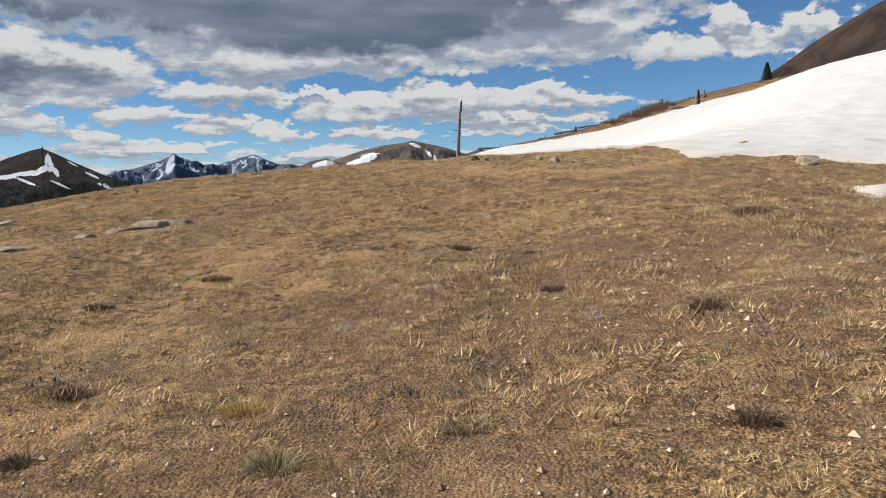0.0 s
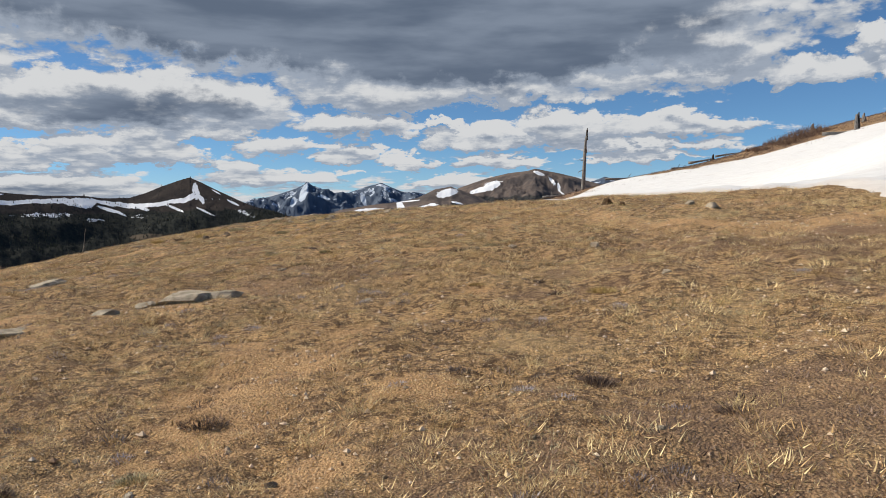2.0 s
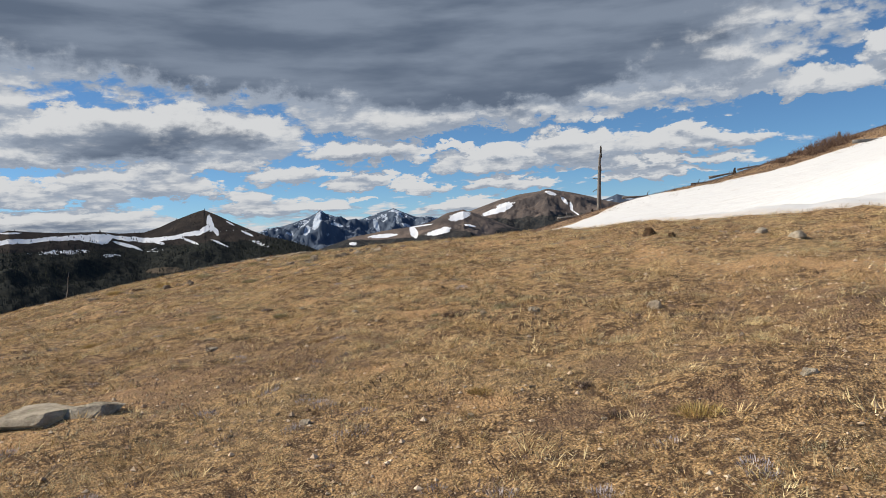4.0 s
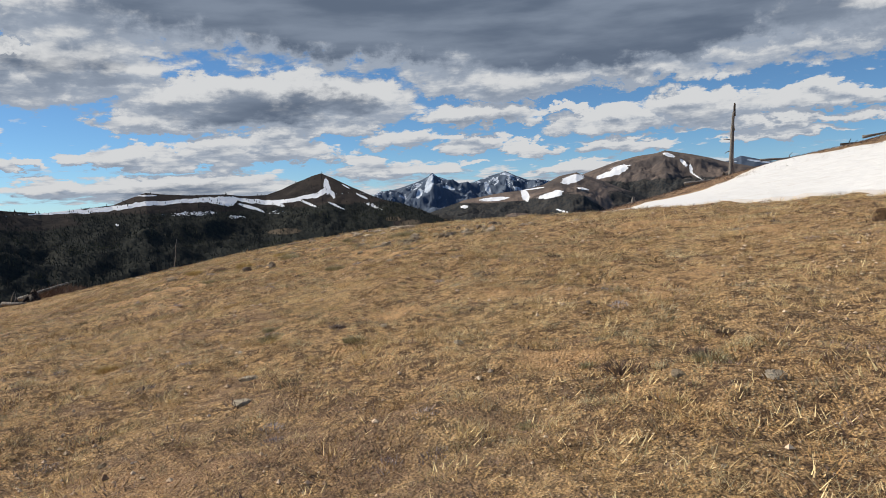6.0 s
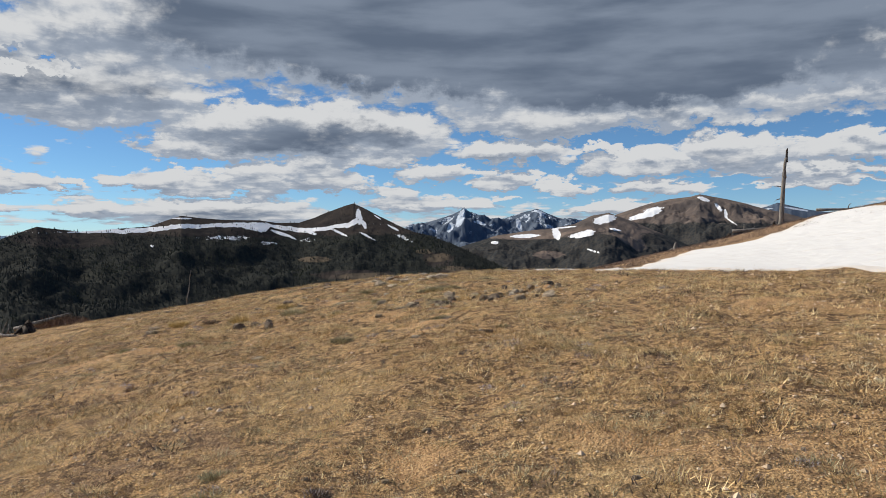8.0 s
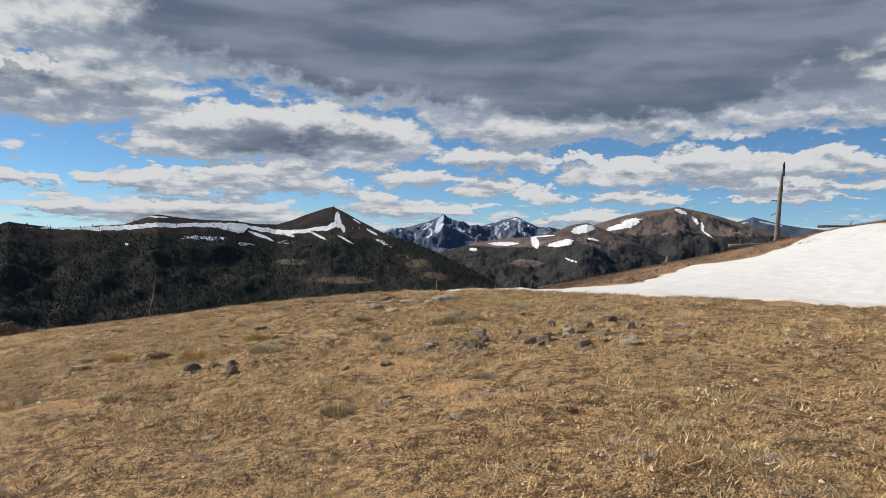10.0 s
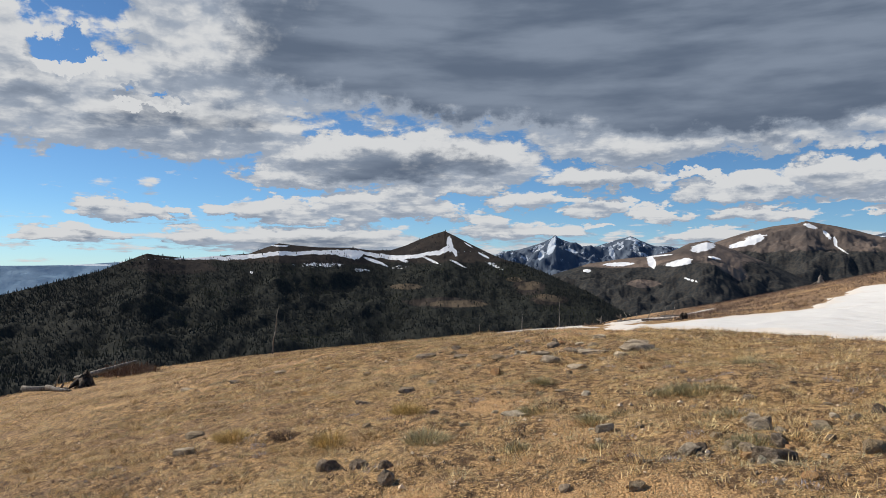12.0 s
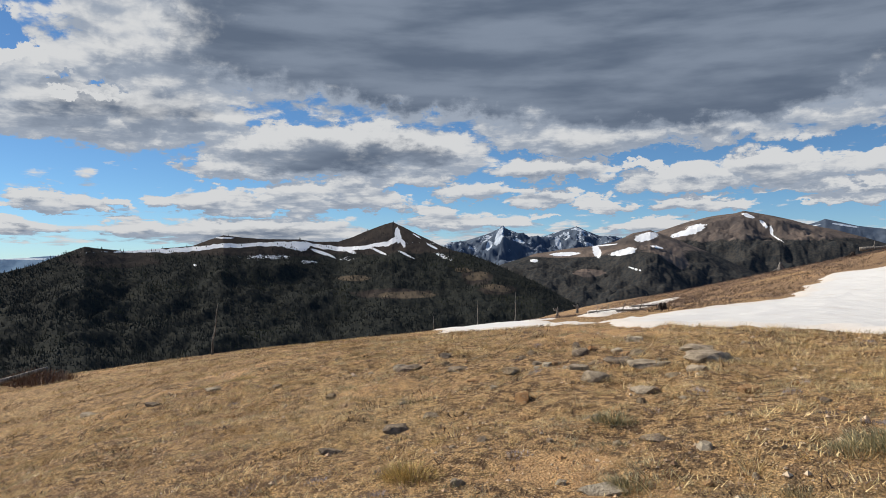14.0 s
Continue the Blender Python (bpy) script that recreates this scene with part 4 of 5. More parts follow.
def rock(x, y, wide, deep, tall, yaw, kind, label=""):
    """An angular stone: a sphere cut by chance planes and roughened."""
    rock_count[0] += 1
    rnd = random.Random(rock_count[0] * 13)
    bm = bmesh.new()
    bmesh.ops.create_icosphere(bm, subdivisions=3, radius=1.0)
    cuts = []
    for k in range(11):
        n = Vector((rnd.gauss(0, 1), rnd.gauss(0, 1), rnd.gauss(0.2, 0.8))).normalized()
        cuts.append((n, rnd.uniform(0.52, 0.90)))
    cuts.append((Vector((rnd.uniform(-0.2, 0.2), rnd.uniform(-0.2, 0.2), 1)).normalized(), rnd.uniform(0.5, 0.7)))
    shift = Vector((rnd.uniform(0, 50), rnd.uniform(0, 50), 0))
    for v in bm.verts:
        for n, c in cuts:
            over = v.co.dot(n) - c
            if over > 0:
                v.co -= n * over
        v.co *= 1 + 0.13 * noise.noise(v.co * 2.2 + shift) + 0.06 * noise.noise(v.co * 7.0 + shift)
    for v in bm.verts:
        v.co = Vector((v.co.x * wide * 0.64, v.co.y * deep * 0.64, v.co.z * tall * 1.1))
    me = bpy.data.meshes.new("rock")
    bm.to_mesh(me)
    bm.free()
    me.materials.append(MAT[kind])
    ob = new("dirt_clod" if kind == "clod" else "rock", me)
    ob.location = (x, y, float(lie(x, y)) + tall * 0.05)
    ob.rotation_euler = (radians(rnd.uniform(-8, 8)), radians(rnd.uniform(-8, 8)), radians(yaw))
    return tagged(ob, label or LOOK[kind], "dirt clod" if kind == "clod" else "rock", "stones scattered on the meadow")


rock(-4.00, 10.16, 0.56, 0.36, 0.10, 8, "pale", "broad pale lichened rock slab bedded in the turf")
rock(-3.60, 10.30, 0.34, 0.22, 0.10, 24, "pale", "pale lichened rock slab bedded in the turf")
rock(-4.38, 10.05, 0.22, 0.18, 0.06, -10, "pale")
rock(0.41, 12.05, 0.11, 0.09, 0.08, 0, "grey")
rock(2.32, 14.92, 0.20, 0.17, 0.07, -3, "pale")
rock(2.14, 15.83, 0.15, 0.13, 0.08, -1, "pale")
rock(0.97, 9.84, 0.08, 0.05, 0.04, -20, "pale")
rock(-1.92, 9.98, 0.07, 0.07, 0.03, 27, "pale")
rock(0.85, 16.86, 0.17, 0.14, 0.14, -18, "clod")
rock(1.06, 16.03, 0.12, 0.10, 0.07, -15, "clod")
rock(-7.05, 12.03, 0.42, 0.34, 0.08, 38, "pale")
rock(-4.68, 9.71, 0.31, 0.20, 0.08, 24, "pale")
rock(-5.17, 8.90, 0.43, 0.32, 0.05, 51, "pale")
rock(-5.66, 9.17, 0.28, 0.24, 0.06, 29, "pale")
rock(6.30, 12.61, 0.38, 0.36, 0.20, -38, "grey")
rock(-5.46, 19.81, 0.16, 0.13, 0.08, 4, "dark")
rock(-5.54, 19.69, 0.05, 0.03, 0.05, 27, "pale")
rock(-5.61, 20.34, 0.13, 0.09, 0.10, 7, "grey")
rock(-4.47, 19.76, 0.16, 0.15, 0.07, 18, "tan")
rock(-4.55, 20.69, 0.10, 0.07, 0.08, 20, "dark")
rock(-4.39, 20.99, 0.17, 0.14, 0.08, 10, "dark")
rock(-4.33, 20.23, 0.18, 0.13, 0.06, 18, "tan")
rock(-4.02, 19.58, 0.15, 0.13, 0.08, 16, "grey")
rock(-4.95, 19.92, 0.13, 0.12, 0.08, 4, "tan")
rock(-4.82, 19.91, 0.16, 0.12, 0.08, -1, "dark")
rock(-5.22, 21.13, 0.07, 0.05, 0.03, -2, "dark")
rock(-5.08, 21.07, 0.09, 0.07, 0.03, 13, "tan")
rock(-4.24, 20.51, 0.06, 0.04, 0.04, 9, "dark")
rock(-4.10, 20.37, 0.08, 0.06, 0.07, -3, "grey")
rock(-5.47, 20.14, 0.05, 0.05, 0.05, 14, "dark")
rock(-4.58, 20.44, 0.11, 0.08, 0.04, 6, "tan")
rock(-7.48, 24.87, 0.29, 0.25, 0.07, 5, "grey")
rock(-7.37, 23.59, 0.16, 0.15, 0.05, 5, "grey")
rock(-5.92, 19.85, 0.09, 0.08, 0.07, 29, "dark")
rock(-5.05, 20.56, 0.08, 0.05, 0.04, 19, "grey")
rock(-4.92, 20.68, 0.07, 0.05, 0.07, 11, "dark")
rock(-5.51, 19.77, 0.16, 0.10, 0.09, -15, "dark")
rock(-5.63, 19.79, 0.07, 0.05, 0.05, 14, "orange")
rock(-5.97, 19.83, 0.14, 0.10, 0.09, 13, "grey")
rock(-5.48, 20.05, 0.10, 0.09, 0.09, 12, "dark")
rock(-5.41, 19.99, 0.07, 0.05, 0.04, -7, "orange")
rock(-5.48, 20.31, 0.06, 0.05, 0.04, 7, "pale")
rock(-5.65, 20.43, 0.11, 0.08, 0.10, 8, "grey")
rock(-5.58, 20.38, 0.11, 0.10, 0.10, 11, "grey")
rock(-5.70, 20.47, 0.08, 0.05, 0.06, 15, "pale")
rock(-5.85, 20.14, 0.08, 0.05, 0.04, -1, "tan")
rock(-5.76, 19.94, 0.09, 0.07, 0.03, 15, "tan")
rock(-8.53, 19.56, 0.15, 0.11, 0.09, 49, "dark")
rock(-8.29, 19.60, 0.11, 0.09, 0.08, 28, "dark")
rock(-7.95, 19.45, 0.09, 0.07, 0.07, 22, "dark")
rock(-10.50, 24.57, 0.27, 0.18, 0.07, 16, "dark")
rock(-10.36, 25.22, 0.13, 0.12, 0.06, 39, "dark")
rock(-9.81, 24.33, 0.19, 0.13, 0.05, 10, "dark")
rock(-9.16, 24.10, 0.19, 0.18, 0.05, 20, "tan")
rock(-8.51, 23.74, 0.08, 0.06, 0.05, 7, "grey")
rock(-8.42, 23.74, 0.18, 0.15, 0.07, 24, "grey")
rock(-8.20, 23.45, 0.23, 0.18, 0.07, 10, "grey")
rock(-8.07, 24.24, 0.33, 0.22, 0.05, 23, "dark")
rock(-8.10, 24.77, 0.23, 0.15, 0.05, 10, "orange")
rock(-7.83, 24.05, 0.38, 0.34, 0.05, -2, "grey")
rock(-7.31, 24.30, 0.45, 0.39, 0.10, 18, "grey")
rock(-7.70, 22.98, 0.19, 0.16, 0.05, 18, "grey")
rock(-6.97, 22.99, 0.14, 0.10, 0.06, -0, "orange")
rock(-9.26, 22.48, 0.14, 0.09, 0.04, 36, "grey")
rock(-9.43, 22.22, 0.18, 0.13, 0.06, 27, "dark")
rock(-8.53, 21.71, 0.07, 0.06, 0.04, 32, "dark")
rock(-7.48, 21.79, 0.13, 0.12, 0.03, 7, "dark")
rock(-7.41, 21.64, 0.15, 0.12, 0.02, 15, "dark")
rock(-7.65, 21.67, 0.06, 0.05, 0.03, 5, "tan")
rock(-7.59, 20.92, 0.21, 0.16, 0.05, 2, "pale")
rock(-8.38, 20.92, 0.08, 0.06, 0.06, 38, "grey")
rock(-12.47, 26.27, 0.12, 0.11, 0.05, 36, "dark")
rock(-9.73, 21.78, 0.17, 0.14, 0.05, 28, "dark")
rock(-13.46, 24.82, 0.23, 0.16, 0.04, 35, "grey")
rock(-13.84, 24.13, 0.18, 0.16, 0.05, 57, "dark")
rock(-14.84, 24.04, 0.21, 0.16, 0.05, 59, "grey")
rock(-7.56, 23.53, 0.11, 0.10, 0.03, 13, "tan")
rock(-8.96, 24.34, 0.09, 0.08, 0.03, 25, "grey")
rock(-8.53, 19.56, 0.13, 0.10, 0.08, 44, "dark")
rock(-8.26, 19.57, 0.11, 0.08, 0.07, 36, "dark")
rock(-7.83, 19.25, 0.09, 0.08, 0.10, 41, "dark")
rock(-10.50, 19.97, 0.20, 0.15, 0.07, 60, "grey")
rock(-11.09, 20.66, 0.18, 0.15, 0.06, 49, "tan")
rock(-6.66, 17.35, 0.13, 0.09, 0.03, 38, "grey")
rock(-4.88, 17.48, 0.11, 0.08, 0.03, 16, "grey")
rock(-0.63, 12.18, 0.11, 0.08, 0.04, -1, "pale")
rock(-3.72, 12.28, 0.13, 0.11, 0.03, 46, "pale")
rock(-4.03, 12.77, 0.13, 0.10, 0.03, 41, "pale")
rock(-2.56, 13.19, 0.06, 0.05, 0.03, 27, "pale")
rock(-1.56, 13.04, 0.06, 0.04, 0.02, 15, "pale")
rock(-1.07, 12.26, 0.07, 0.06, 0.03, 3, "tan")


def rubble(x, y, spread, count, low, high, seed):
    """Small loose stones round a larger group."""
    rnd = random.Random(seed)
    for k in range(count):
        size = low * (high / low) ** (rnd.random() ** 1.8)
        kind = rnd.choice(("grey", "tan", "tan", "dark", "pale", "orange"))
        rock(x + rnd.gauss(0, spread), y + rnd.gauss(0, spread * 0.6), size, size * rnd.uniform(0.6, 0.9), size * rnd.uniform(0.3, 0.6), rnd.uniform(0, 360), kind,
             "small loose " + {"grey": "grey", "tan": "tan", "dark": "dark", "pale": "pale", "orange": "rusty"}[kind] + " stone on the meadow")


rubble(-4.75, 20.2, 0.65, 44, 0.05, 0.17, 1)
rubble(-6.0, 19.8, 0.45, 26, 0.04, 0.12, 2)
rubble(-8.6, 24.4, 1.0, 32, 0.06, 0.20, 3)
rubble(-11.0, 24.5, 1.2, 18, 0.05, 0.18, 4)
rubble(-7.4, 21.6, 1.1, 30, 0.04, 0.11, 5)
rubble(-1.6, 6.2, 1.2, 26, 0.02, 0.06, 6)
rubble(-3.0, 13.6, 1.3, 26, 0.02, 0.06, 7)
rubble(-4.6, 17.4, 0.7, 30, 0.02, 0.06, 8)
rubble(-1.0, 10.4, 0.9, 24, 0.02, 0.07, 9)
rubble(-9.2, 19.2, 0.9, 18, 0.02, 0.07, 10)

# ---- grass tufts that stand out ----
BLADE = {"yellow": ("yellow", "bushy tuft of long yellow dry grass"), "green": ("green", "grey-green cushion of alpine grass"), "dark": ("heath", "dark tuft of dead brown grass")}
tuft_count = [0]


def blades(bx, by, bz, length, lean_x, lean_y, width, rnd):
    """Bent blades of three triangles each."""
    n = len(bx)
    side = rnd.uniform(0, 6.283, n)
    sx, sy = np.cos(side) * width, np.sin(side) * width
    up = np.sqrt(np.clip(1 - np.clip(lean_x**2 + lean_y**2, 0, 0.97), 0.03, 1))
    mx, my, mz = bx + lean_x * length * 0.4, by + lean_y * length * 0.4, bz + up * length * 0.62
    tx, ty, tz = bx + lean_x * length * 1.05, by + lean_y * length * 1.05, bz + up * length * 0.85
    v = np.stack([np.stack([bx - sx, by - sy, bz], -1), np.stack([bx + sx, by + sy, bz], -1), np.stack([mx - sx * 0.8, my - sy * 0.8, mz], -1),
                  np.stack([mx + sx * 0.8, my + sy * 0.8, mz], -1), np.stack([tx, ty, tz], -1)], 1)
    b = np.arange(n) * 5
    f = np.concatenate([np.stack([b, b + 1, b + 3], 1), np.stack([b, b + 3, b + 2], 1), np.stack([b + 2, b + 3, b + 4], 1)])
    return v.reshape(-1, 3), f


def tuft(x, y, wide, tall, kind):
    tuft_count[0] += 1
    rnd = np.random.RandomState(tuft_count[0])
    n = int(300 + 1100 * wide)
    a, r = rnd.uniform(0, 6.283, n), np.sqrt(rnd.uniform(0, 1, n))
    bx, by = np.cos(a) * r * wide * 0.45, np.sin(a) * r * wide * 0.32
    lean = 0.25 + 0.6 * r
    length = tall * rnd.uniform(0.6, 1.15, n) * (1.15 - 0.3 * r)
    v, f = blades(bx, by, np.full(n, -0.02), length, np.cos(a) * lean + rnd.normal(0, 0.2, n), np.sin(a) * lean + rnd.normal(0, 0.2, n), 0.0018, rnd)
    mat, label = BLADE[kind]
    ob = new("grass_tuft", mesh_of("grass_tuft", v, f, MAT[mat]))
    ob.location = (x, y, height(x, y))
    return tagged(ob, label, "grass tuft", "tufts on the meadow")


tuft(-8.95, 20.16, 0.42, 0.15, "yellow")
tuft(-6.43, 21.49, 0.38, 0.09, "green")
tuft(-6.18, 21.51, 0.42, 0.09, "green")
tuft(-5.99, 21.52, 0.25, 0.07, "green")
tuft(-7.75, 22.10, 0.34, 0.08, "green")
tuft(-7.45, 21.01, 0.32, 0.09, "green")
tuft(-6.84, 20.64, 0.33, 0.12, "green")
tuft(-6.68, 20.99, 0.23, 0.06, "green")
tuft(-5.93, 22.94, 0.32, 0.12, "green")
tuft(-5.83, 20.69, 0.40, 0.09, "green")
tuft(-7.17, 20.00, 0.23, 0.10, "green")
tuft(-5.62, 20.06, 0.35, 0.10, "green")
tuft(-6.57, 19.94, 0.15, 0.06, "green")
tuft(-8.76, 21.14, 0.41, 0.14, "yellow")
tuft(-7.95, 20.05, 0.42, 0.14, "green")
tuft(-10.21, 20.34, 0.52, 0.13, "yellow")
tuft(-9.68, 20.44, 0.41, 0.09, "dark")
tuft(-13.44, 25.41, 0.46, 0.09, "yellow")
tuft(-19.95, 37.37, 0.59, 0.13, "yellow")
tuft(-8.33, 18.29, 0.42, 0.08, "green")
tuft(-9.52, 18.46, 0.27, 0.10, "green")
tuft(-7.85, 18.41, 0.18, 0.06, "green")
tuft(-5.88, 17.81, 0.33, 0.09, "green")
tuft(-5.44, 18.05, 0.20, 0.05, "dark")
tuft(-5.27, 17.61, 0.12, 0.06, "yellow")
tuft(-4.96, 18.51, 0.28, 0.07, "green")
tuft(-4.11, 17.91, 0.15, 0.05, "green")
tuft(-4.20, 17.74, 0.12, 0.06, "dark")
tuft(-6.19, 21.59, 0.66, 0.10, "green")
tuft(-6.83, 20.67, 0.28, 0.09, "green")
tuft(-7.85, 18.18, 0.17, 0.06, "dark")
tuft(-0.90, 12.55, 0.23, 0.10, "green")
tuft(-1.34, 12.50, 0.32, 0.08, "dark")
tuft(-1.56, 12.59, 0.13, 0.05, "green")
tuft(-1.45, 13.24, 0.20, 0.05, "green")
tuft(-1.18, 11.96, 0.12, 0.05, "dark")
tuft(-1.73, 11.84, 0.20, 0.05, "green")
tuft(-0.79, 13.18, 0.17, 0.05, "dark")
tuft(-4.63, 14.14, 0.29, 0.06, "green")
tuft(-0.94, 12.79, 0.25, 0.08, "dark")
tuft(0.55, 11.63, 0.21, 0.07, "dark")
tuft(-0.84, 10.23, 0.22, 0.05, "yellow")
tuft(-0.23, 10.22, 0.15, 0.06, "dark")
tuft(-0.04, 9.72, 0.16, 0.07, "dark")
tuft(0.38, 9.67, 0.30, 0.10, "yellow")
tuft(-3.53, 13.51, 0.19, 0.07, "green")
tuft(-4.46, 13.83, 0.33, 0.08, "green")
tuft(-3.85, 13.88, 0.14, 0.06, "dark")
tuft(-7.28, 16.26, 0.22, 0.08, "dark")
tuft(-5.78, 13.35, 0.29, 0.10, "yellow")
tuft(-0.96, 3.55, 0.26, 0.12, "yellow")
tuft(-2.07, 4.06, 0.22, 0.09, "dark")
tuft(-0.68, 2.96, 0.27, 0.10, "green")
tuft(-1.86, 3.20, 0.21, 0.07, "dark")
tuft(3.17, 7.34, 0.55, 0.12, "dark")
tuft(-2.06, 6.74, 0.33, 0.06, "dark")
tuft(1.64, 4.39, 0.29, 0.09, "dark")
tuft(0.12, 3.12, 0.28, 0.07, "green")
tuft(1.27, 2.89, 0.23, 0.07, "dark")
tuft(-2.71, 5.83, 0.26, 0.08, "dark")
tuft(-2.01, 5.98, 0.21, 0.07, "green")
tuft(0.86, 5.35, 0.24, 0.07, "dark")
tuft(0.87, 6.60, 0.22, 0.06, "dark")
tuft(0.21, 7.18, 0.24, 0.09, "dark")


# ---- the grass itself, dead heath and gravel ----
WALK = np.array([(0, 0), (0, 3), (-0.4, 6.5), (-1.5, 9.5), (-3.7, 13.4), (-5.6, 15.6), (-6.8, 17.2), (-8.5, 20), (-10.5, 23)], float)


def from_walk(x, y):
    best = np.full(x.shape, 1e9)
    for (ax, ay), (bx, by) in zip(WALK, WALK[1:]):
        t = np.clip(((x - ax) * (bx - ax) + (y - ay) * (by - ay)) / ((bx - ax) ** 2 + (by - ay) ** 2), 0, 1)
        best = np.minimum(best, np.hypot(x - ax - t * (bx - ax), y - ay - t * (by - ay)))
    return best


SNOWLINE = [(7.2, 11.4), (6.9, 14.0), (4.7, 13.6), (4.9, 15.4), (5.5, 18.6), (1.4, 20.2), (-3.0, 24.8), (-9.4, 29.5), (-13.4, 32.6), (-20, 46), (-10, 44), (-6, 50), (-4.6, 60), (60, 60), (60, 5), (11, 7)]


def sow(count, box, reach, bare_pull, seed, patch=0.9, base=0.75):
    """Chance places within reach of the walked line, thinned on bare earth and snow."""
    rnd = np.random.RandomState(seed)
    x, y = rnd.uniform(box[0], box[1], count), rnd.uniform(box[2], box[3], count)
    d = from_walk(x, y)
    dens = np.clip(base + patch * fbm(x * 0.9, y * 0.9, 4, 61 + seed), 0.04, 1) * (1 - bare_pull * np.clip(bare_earth(x, y), 0, 1)) * (1 - 0.85 * spots(x, y, MUD))
    ok = (rnd.uniform(0, 1, count) < dens) & (d < reach) & (inside_distance(x, y, SNOWLINE) < 0)
    return x[ok], y[ok], rnd


def clumped(x, y, each, radius, rnd):
    a, r = rnd.uniform(0, 6.283, (len(x), each)), radius * np.sqrt(rnd.uniform(0, 1, (len(x), each)))
    bx, by = x[:, None] + np.cos(a) * r, y[:, None] + np.sin(a) * r
    return bx.ravel(), by.ravel(), a.ravel(), (r / radius).ravel()


def sward(name, count, box, reach, each, radius, low, high, width, mat, label, seed, bare_pull=0.8, lay=0.55, category="grass", patch=0.9, base=0.75, mound=0.0, spread=0.95):
    x, y, rnd = sow(count, box, reach, bare_pull, seed, patch, base)
    bx, by, a, r = clumped(x, y, each, radius, rnd)
    n = len(bx)
    lean = np.clip(lay + 0.35 * r + rnd.normal(0, 0.15, n), 0.05, 0.98)
    turn = a + rnd.normal(0, 0.7, n)
    length = np.repeat(rnd.uniform(low, high, len(x)), each) * rnd.uniform(0.6, 1.2, n)
    side = rnd.uniform(0, 6.283, n)
    sx, sy, bz = np.cos(side) * width, np.sin(side) * width, lie(bx, by) - 0.003 + mound * (1 - r**2)
    rise = length * np.sqrt(1 - lean**2)
    tip = np.stack([bx + np.cos(turn) * lean * length, by + np.sin(turn) * lean * length, bz + rise], -1)
    v = np.stack([np.stack([bx - sx, by - sy, bz], -1), np.stack([bx + sx, by + sy, bz], -1), tip], 1)
    f = np.arange(3 * n).reshape(-1, 3)
    tone = np.repeat(np.clip(rnd.normal(0.22, spread, len(x)), -1, 1), 3 * each)
    return tagged(new(name, mesh_of(name, v, f, MAT[mat], {"tone": tone})), label, category, kind="stuff")


sward("dry_grass", 46000, (-13, 5, -0.5, 27), 4.6, 12, 0.08, 0.015, 0.040, 0.0016, "straw", "short matted straw-coloured dry grass", 1, 0.8, 0.6, patch=2.0, base=0.5)
sward("dry_grass", 40000, (-18, 10, 0, 31), 9.5, 10, 0.10, 0.020, 0.042, 0.0017, "straw", "short matted straw-coloured dry grass", 2, 0.8, 0.6, patch=2.0, base=0.5)
sward("dry_grass", 60000, (-36, 14, 3, 42), 24.0, 5, 0.15, 0.035, 0.065, 0.0042, "straw", "dry straw-coloured grass on the hillside", 3, 0.6, 0.55, patch=1.6, base=0.6)
sward("dry_tussocks", 18000, (-15, 7, -0.5, 29), 8.0, 30, 0.042, 0.025, 0.050, 0.0011, "straw", "small upright tussocks of dry grass", 7, 0.7, 0.5, patch=1.8, base=0.55)
sward("grass_mounds", 8200, (-14, 6, -0.5, 28), 5.5, 80, 0.085, 0.035, 0.068, 0.0012, "straw", "rounded mounds of dry bunch grass", 12, 0.9, 0.58, patch=2.2, base=0.5, mound=0.018)
sward("grass_mounds", 7600, (-18, 10, 0, 31), 9.5, 64, 0.10, 0.040, 0.072, 0.0016, "straw", "rounded mounds of dry bunch grass", 13, 0.9, 0.58, patch=2.2, base=0.5, mound=0.022)
sward("grass_mounds", 26000, (-36, 14, 3, 42), 24.0, 22, 0.13, 0.05, 0.085, 0.0038, "straw", "rounded mounds of dry grass on the hillside", 14, 0.7, 0.5, patch=1.8, base=0.55, mound=0.025)
sward("ridge_heath", 30000, (-22, 40, 44, 92), 90.0, 6, 0.35, 0.08, 0.20, 0.016, "heath", "brown heath and grass on the far ridge", 8, 0.3, 0.5, "heath")
sward("long_grass", 6500, (-16, 8, 0, 30), 9.5, 22, 0.05, 0.05, 0.12, 0.0011, "yellow", "longer dry grass in loose tussocks", 6, 0.8, 0.4, patch=2.0, base=0.4)
sward("straw_stems", 9000, (-13, 6, 0, 28), 6.0, 3, 0.06, 0.10, 0.20, 0.0011, "yellow", "long pale straw stems lying over the grass", 15, 0.5, 0.85, patch=1.6, base=0.4)
sward("dead_heath", 22000, (-16, 9, 0, 29), 8.5, 22, 0.075, 0.016, 0.038, 0.0014, "heath", "dark dead low heath among the grass", 4, 0.5, 0.6, "heath", patch=2.6, base=0.48)
sward("dead_heath", 10000, (-5, 8, 1.5, 13), 8.5, 24, 0.09, 0.022, 0.045, 0.0017, "heath", "dark red-brown dead heath among the grass", 18, 0.4, 0.5, "heath", patch=2.4, base=0.5)
sward("heath_cushions", 4200, (-13, 6, 0, 28), 7.0, 60, 0.085, 0.025, 0.045, 0.0015, "heath", "dark cushions of dead heath in the dry grass", 11, 0.5, 0.55, "heath", patch=1.6, base=0.5, mound=0.015)
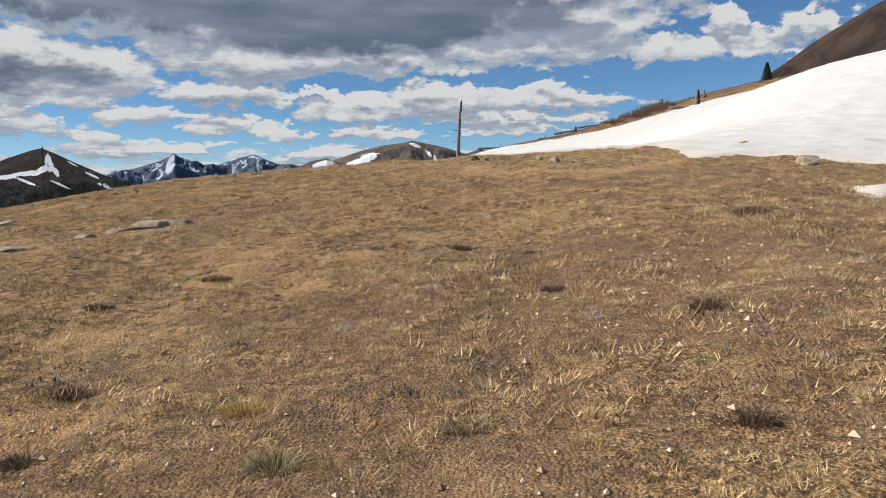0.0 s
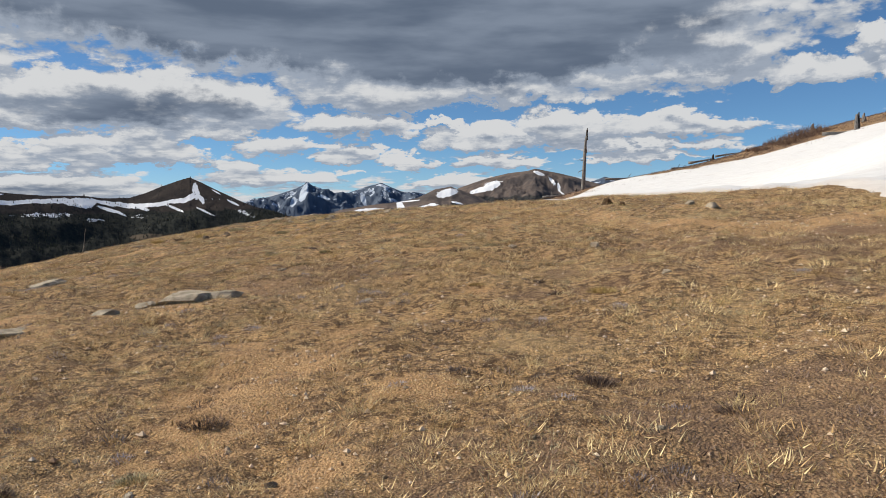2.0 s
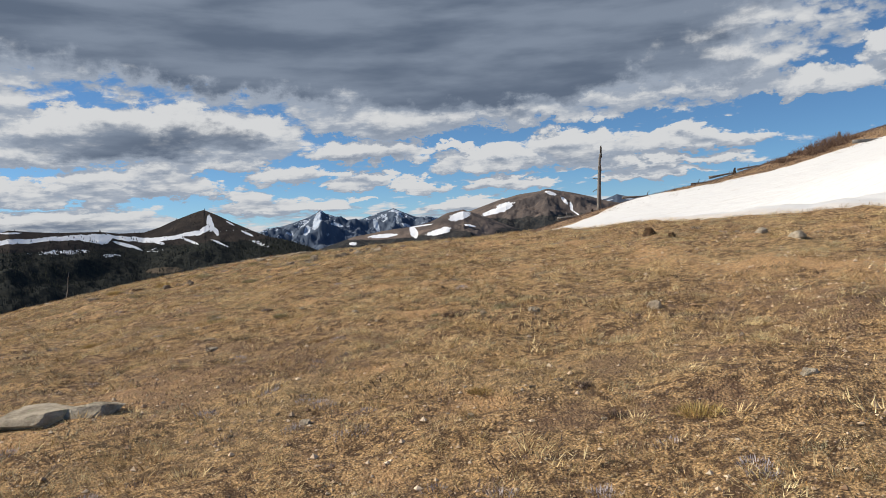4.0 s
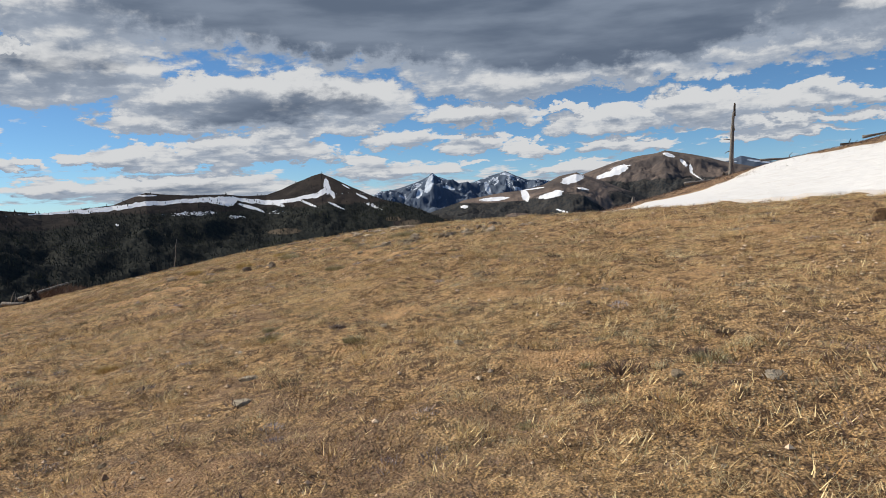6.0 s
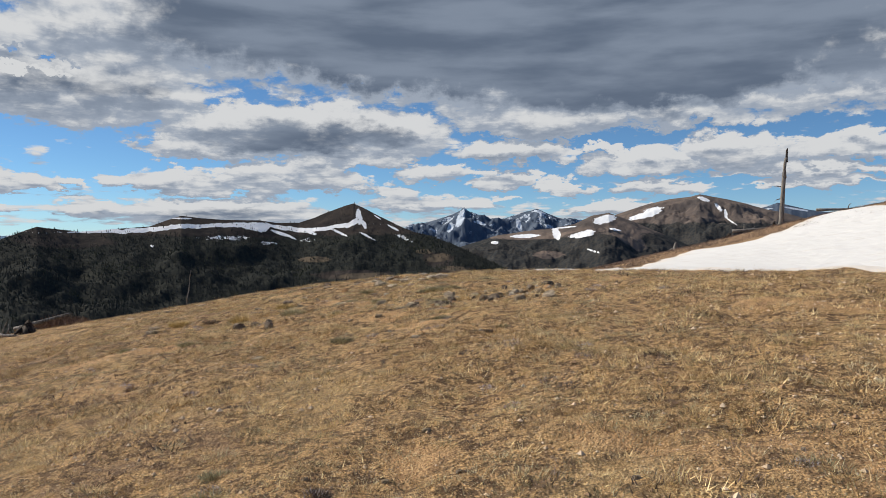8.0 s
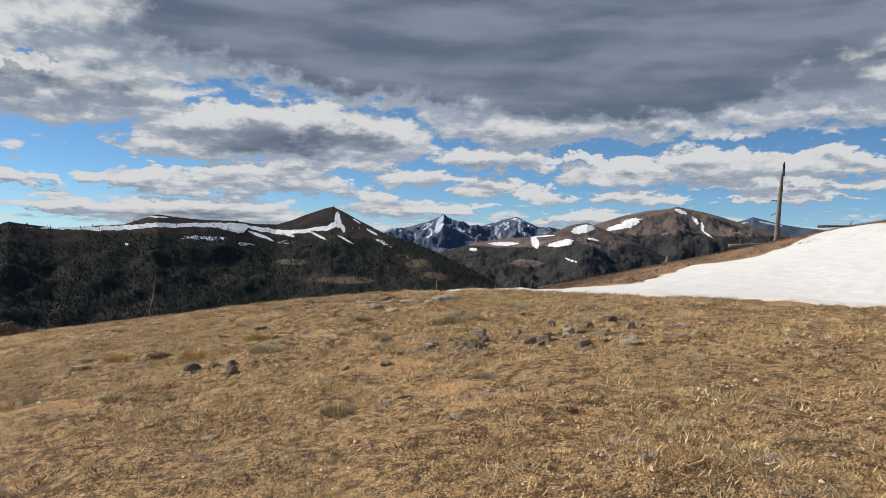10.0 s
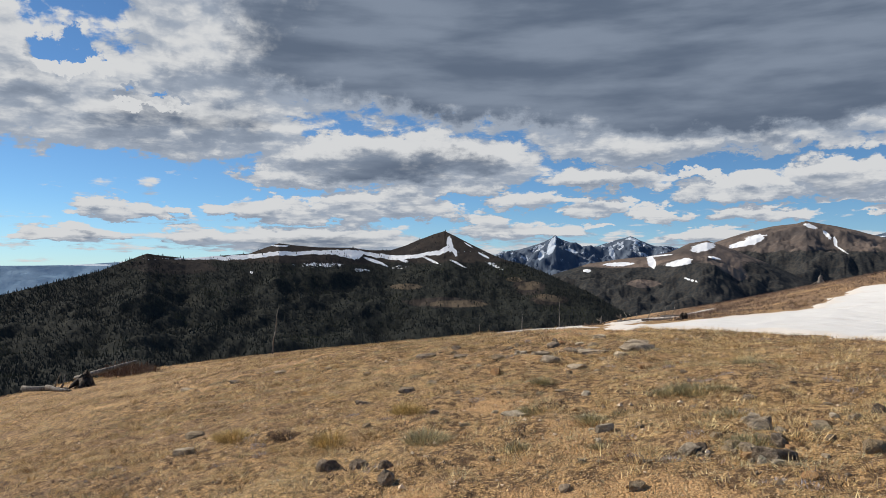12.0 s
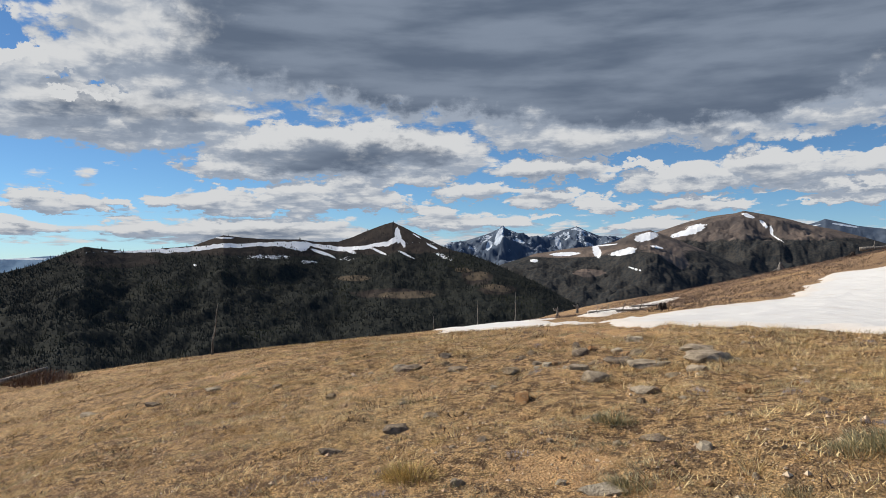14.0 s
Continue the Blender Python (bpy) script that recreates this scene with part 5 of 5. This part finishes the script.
sward("heath_cushions", 9000, (-30, 13, 3, 38), 20.0, 20, 0.12, 0.03, 0.06, 0.0042, "heath", "dark cushions of dead heath on the hillside", 16, 0.5, 0.5, "heath", patch=1.8, base=0.4, mound=0.02)
sward("silver_cushions", 900, (-13, 6, 0, 28), 7.0, 70, 0.07, 0.02, 0.038, 0.0024, "silver", "silvery mauve cushion plants in the dry turf", 17, 0.3, 0.3, "cushion plant", patch=2.4, base=0.35, mound=0.012)
sward("green_grass", 3000, (-16, 3, 11, 30), 9.0, 50, 0.11, 0.035, 0.065, 0.0017, "green", "grey-green patches of new grass near the crest", 19, 0.6, 0.45, patch=3.0, base=0.3, mound=0.02)
sward("green_grass", 8500, (-15, 7, 0, 28), 8.0, 26, 0.06, 0.03, 0.06, 0.0015, "green", "grey-green new grass among the straw", 5, 0.5, 0.3, patch=2.0, base=0.4)

gxs, gys, grnd = sow(100000, (-15, 7, -0.5, 28), 7.0, -0.3, 9, 0.8)
gk = grnd.rand(len(gxs)) < np.clip(0.42 + 0.6 * bare_earth(gxs, gys), 0, 1)
gxs, gys = gxs[gk], gys[gk]
gn = len(gxs)
gs = 0.0068 * np.exp(np.clip(grnd.normal(0.2, 0.5, gn), -1, 1.35))
corner = np.array([(1, 0, 0), (0, 1, 0), (-1, 0, 0), (0, -1, 0), (0, 0, 0.75), (0.1, 0.1, -0.6)], float)
gv = corner[None] * gs[:, None, None] * grnd.uniform(0.6, 1.35, (gn, 6, 3))
ga = grnd.uniform(0, 6.283, gn)
gv = np.stack([gv[..., 0] * np.cos(ga)[:, None] - gv[..., 1] * np.sin(ga)[:, None], gv[..., 0] * np.sin(ga)[:, None] + gv[..., 1] * np.cos(ga)[:, None], gv[..., 2]], -1)
gv += np.stack([gxs, gys, lie(gxs, gys) + gs * 0.25], -1)[:, None]
octa = np.array([(0, 1, 4), (1, 2, 4), (2, 3, 4), (3, 0, 4), (1, 0, 5), (2, 1, 5), (3, 2, 5), (0, 3, 5)])
gf = (np.arange(gn)[:, None, None] * 6 + octa[None]).reshape(-1, 3)
tagged(new("gravel", mesh_of("gravel", gv, gf, MAT["pebble"])), "tan and orange gravel strewn over bare earth", "gravel", kind="stuff")
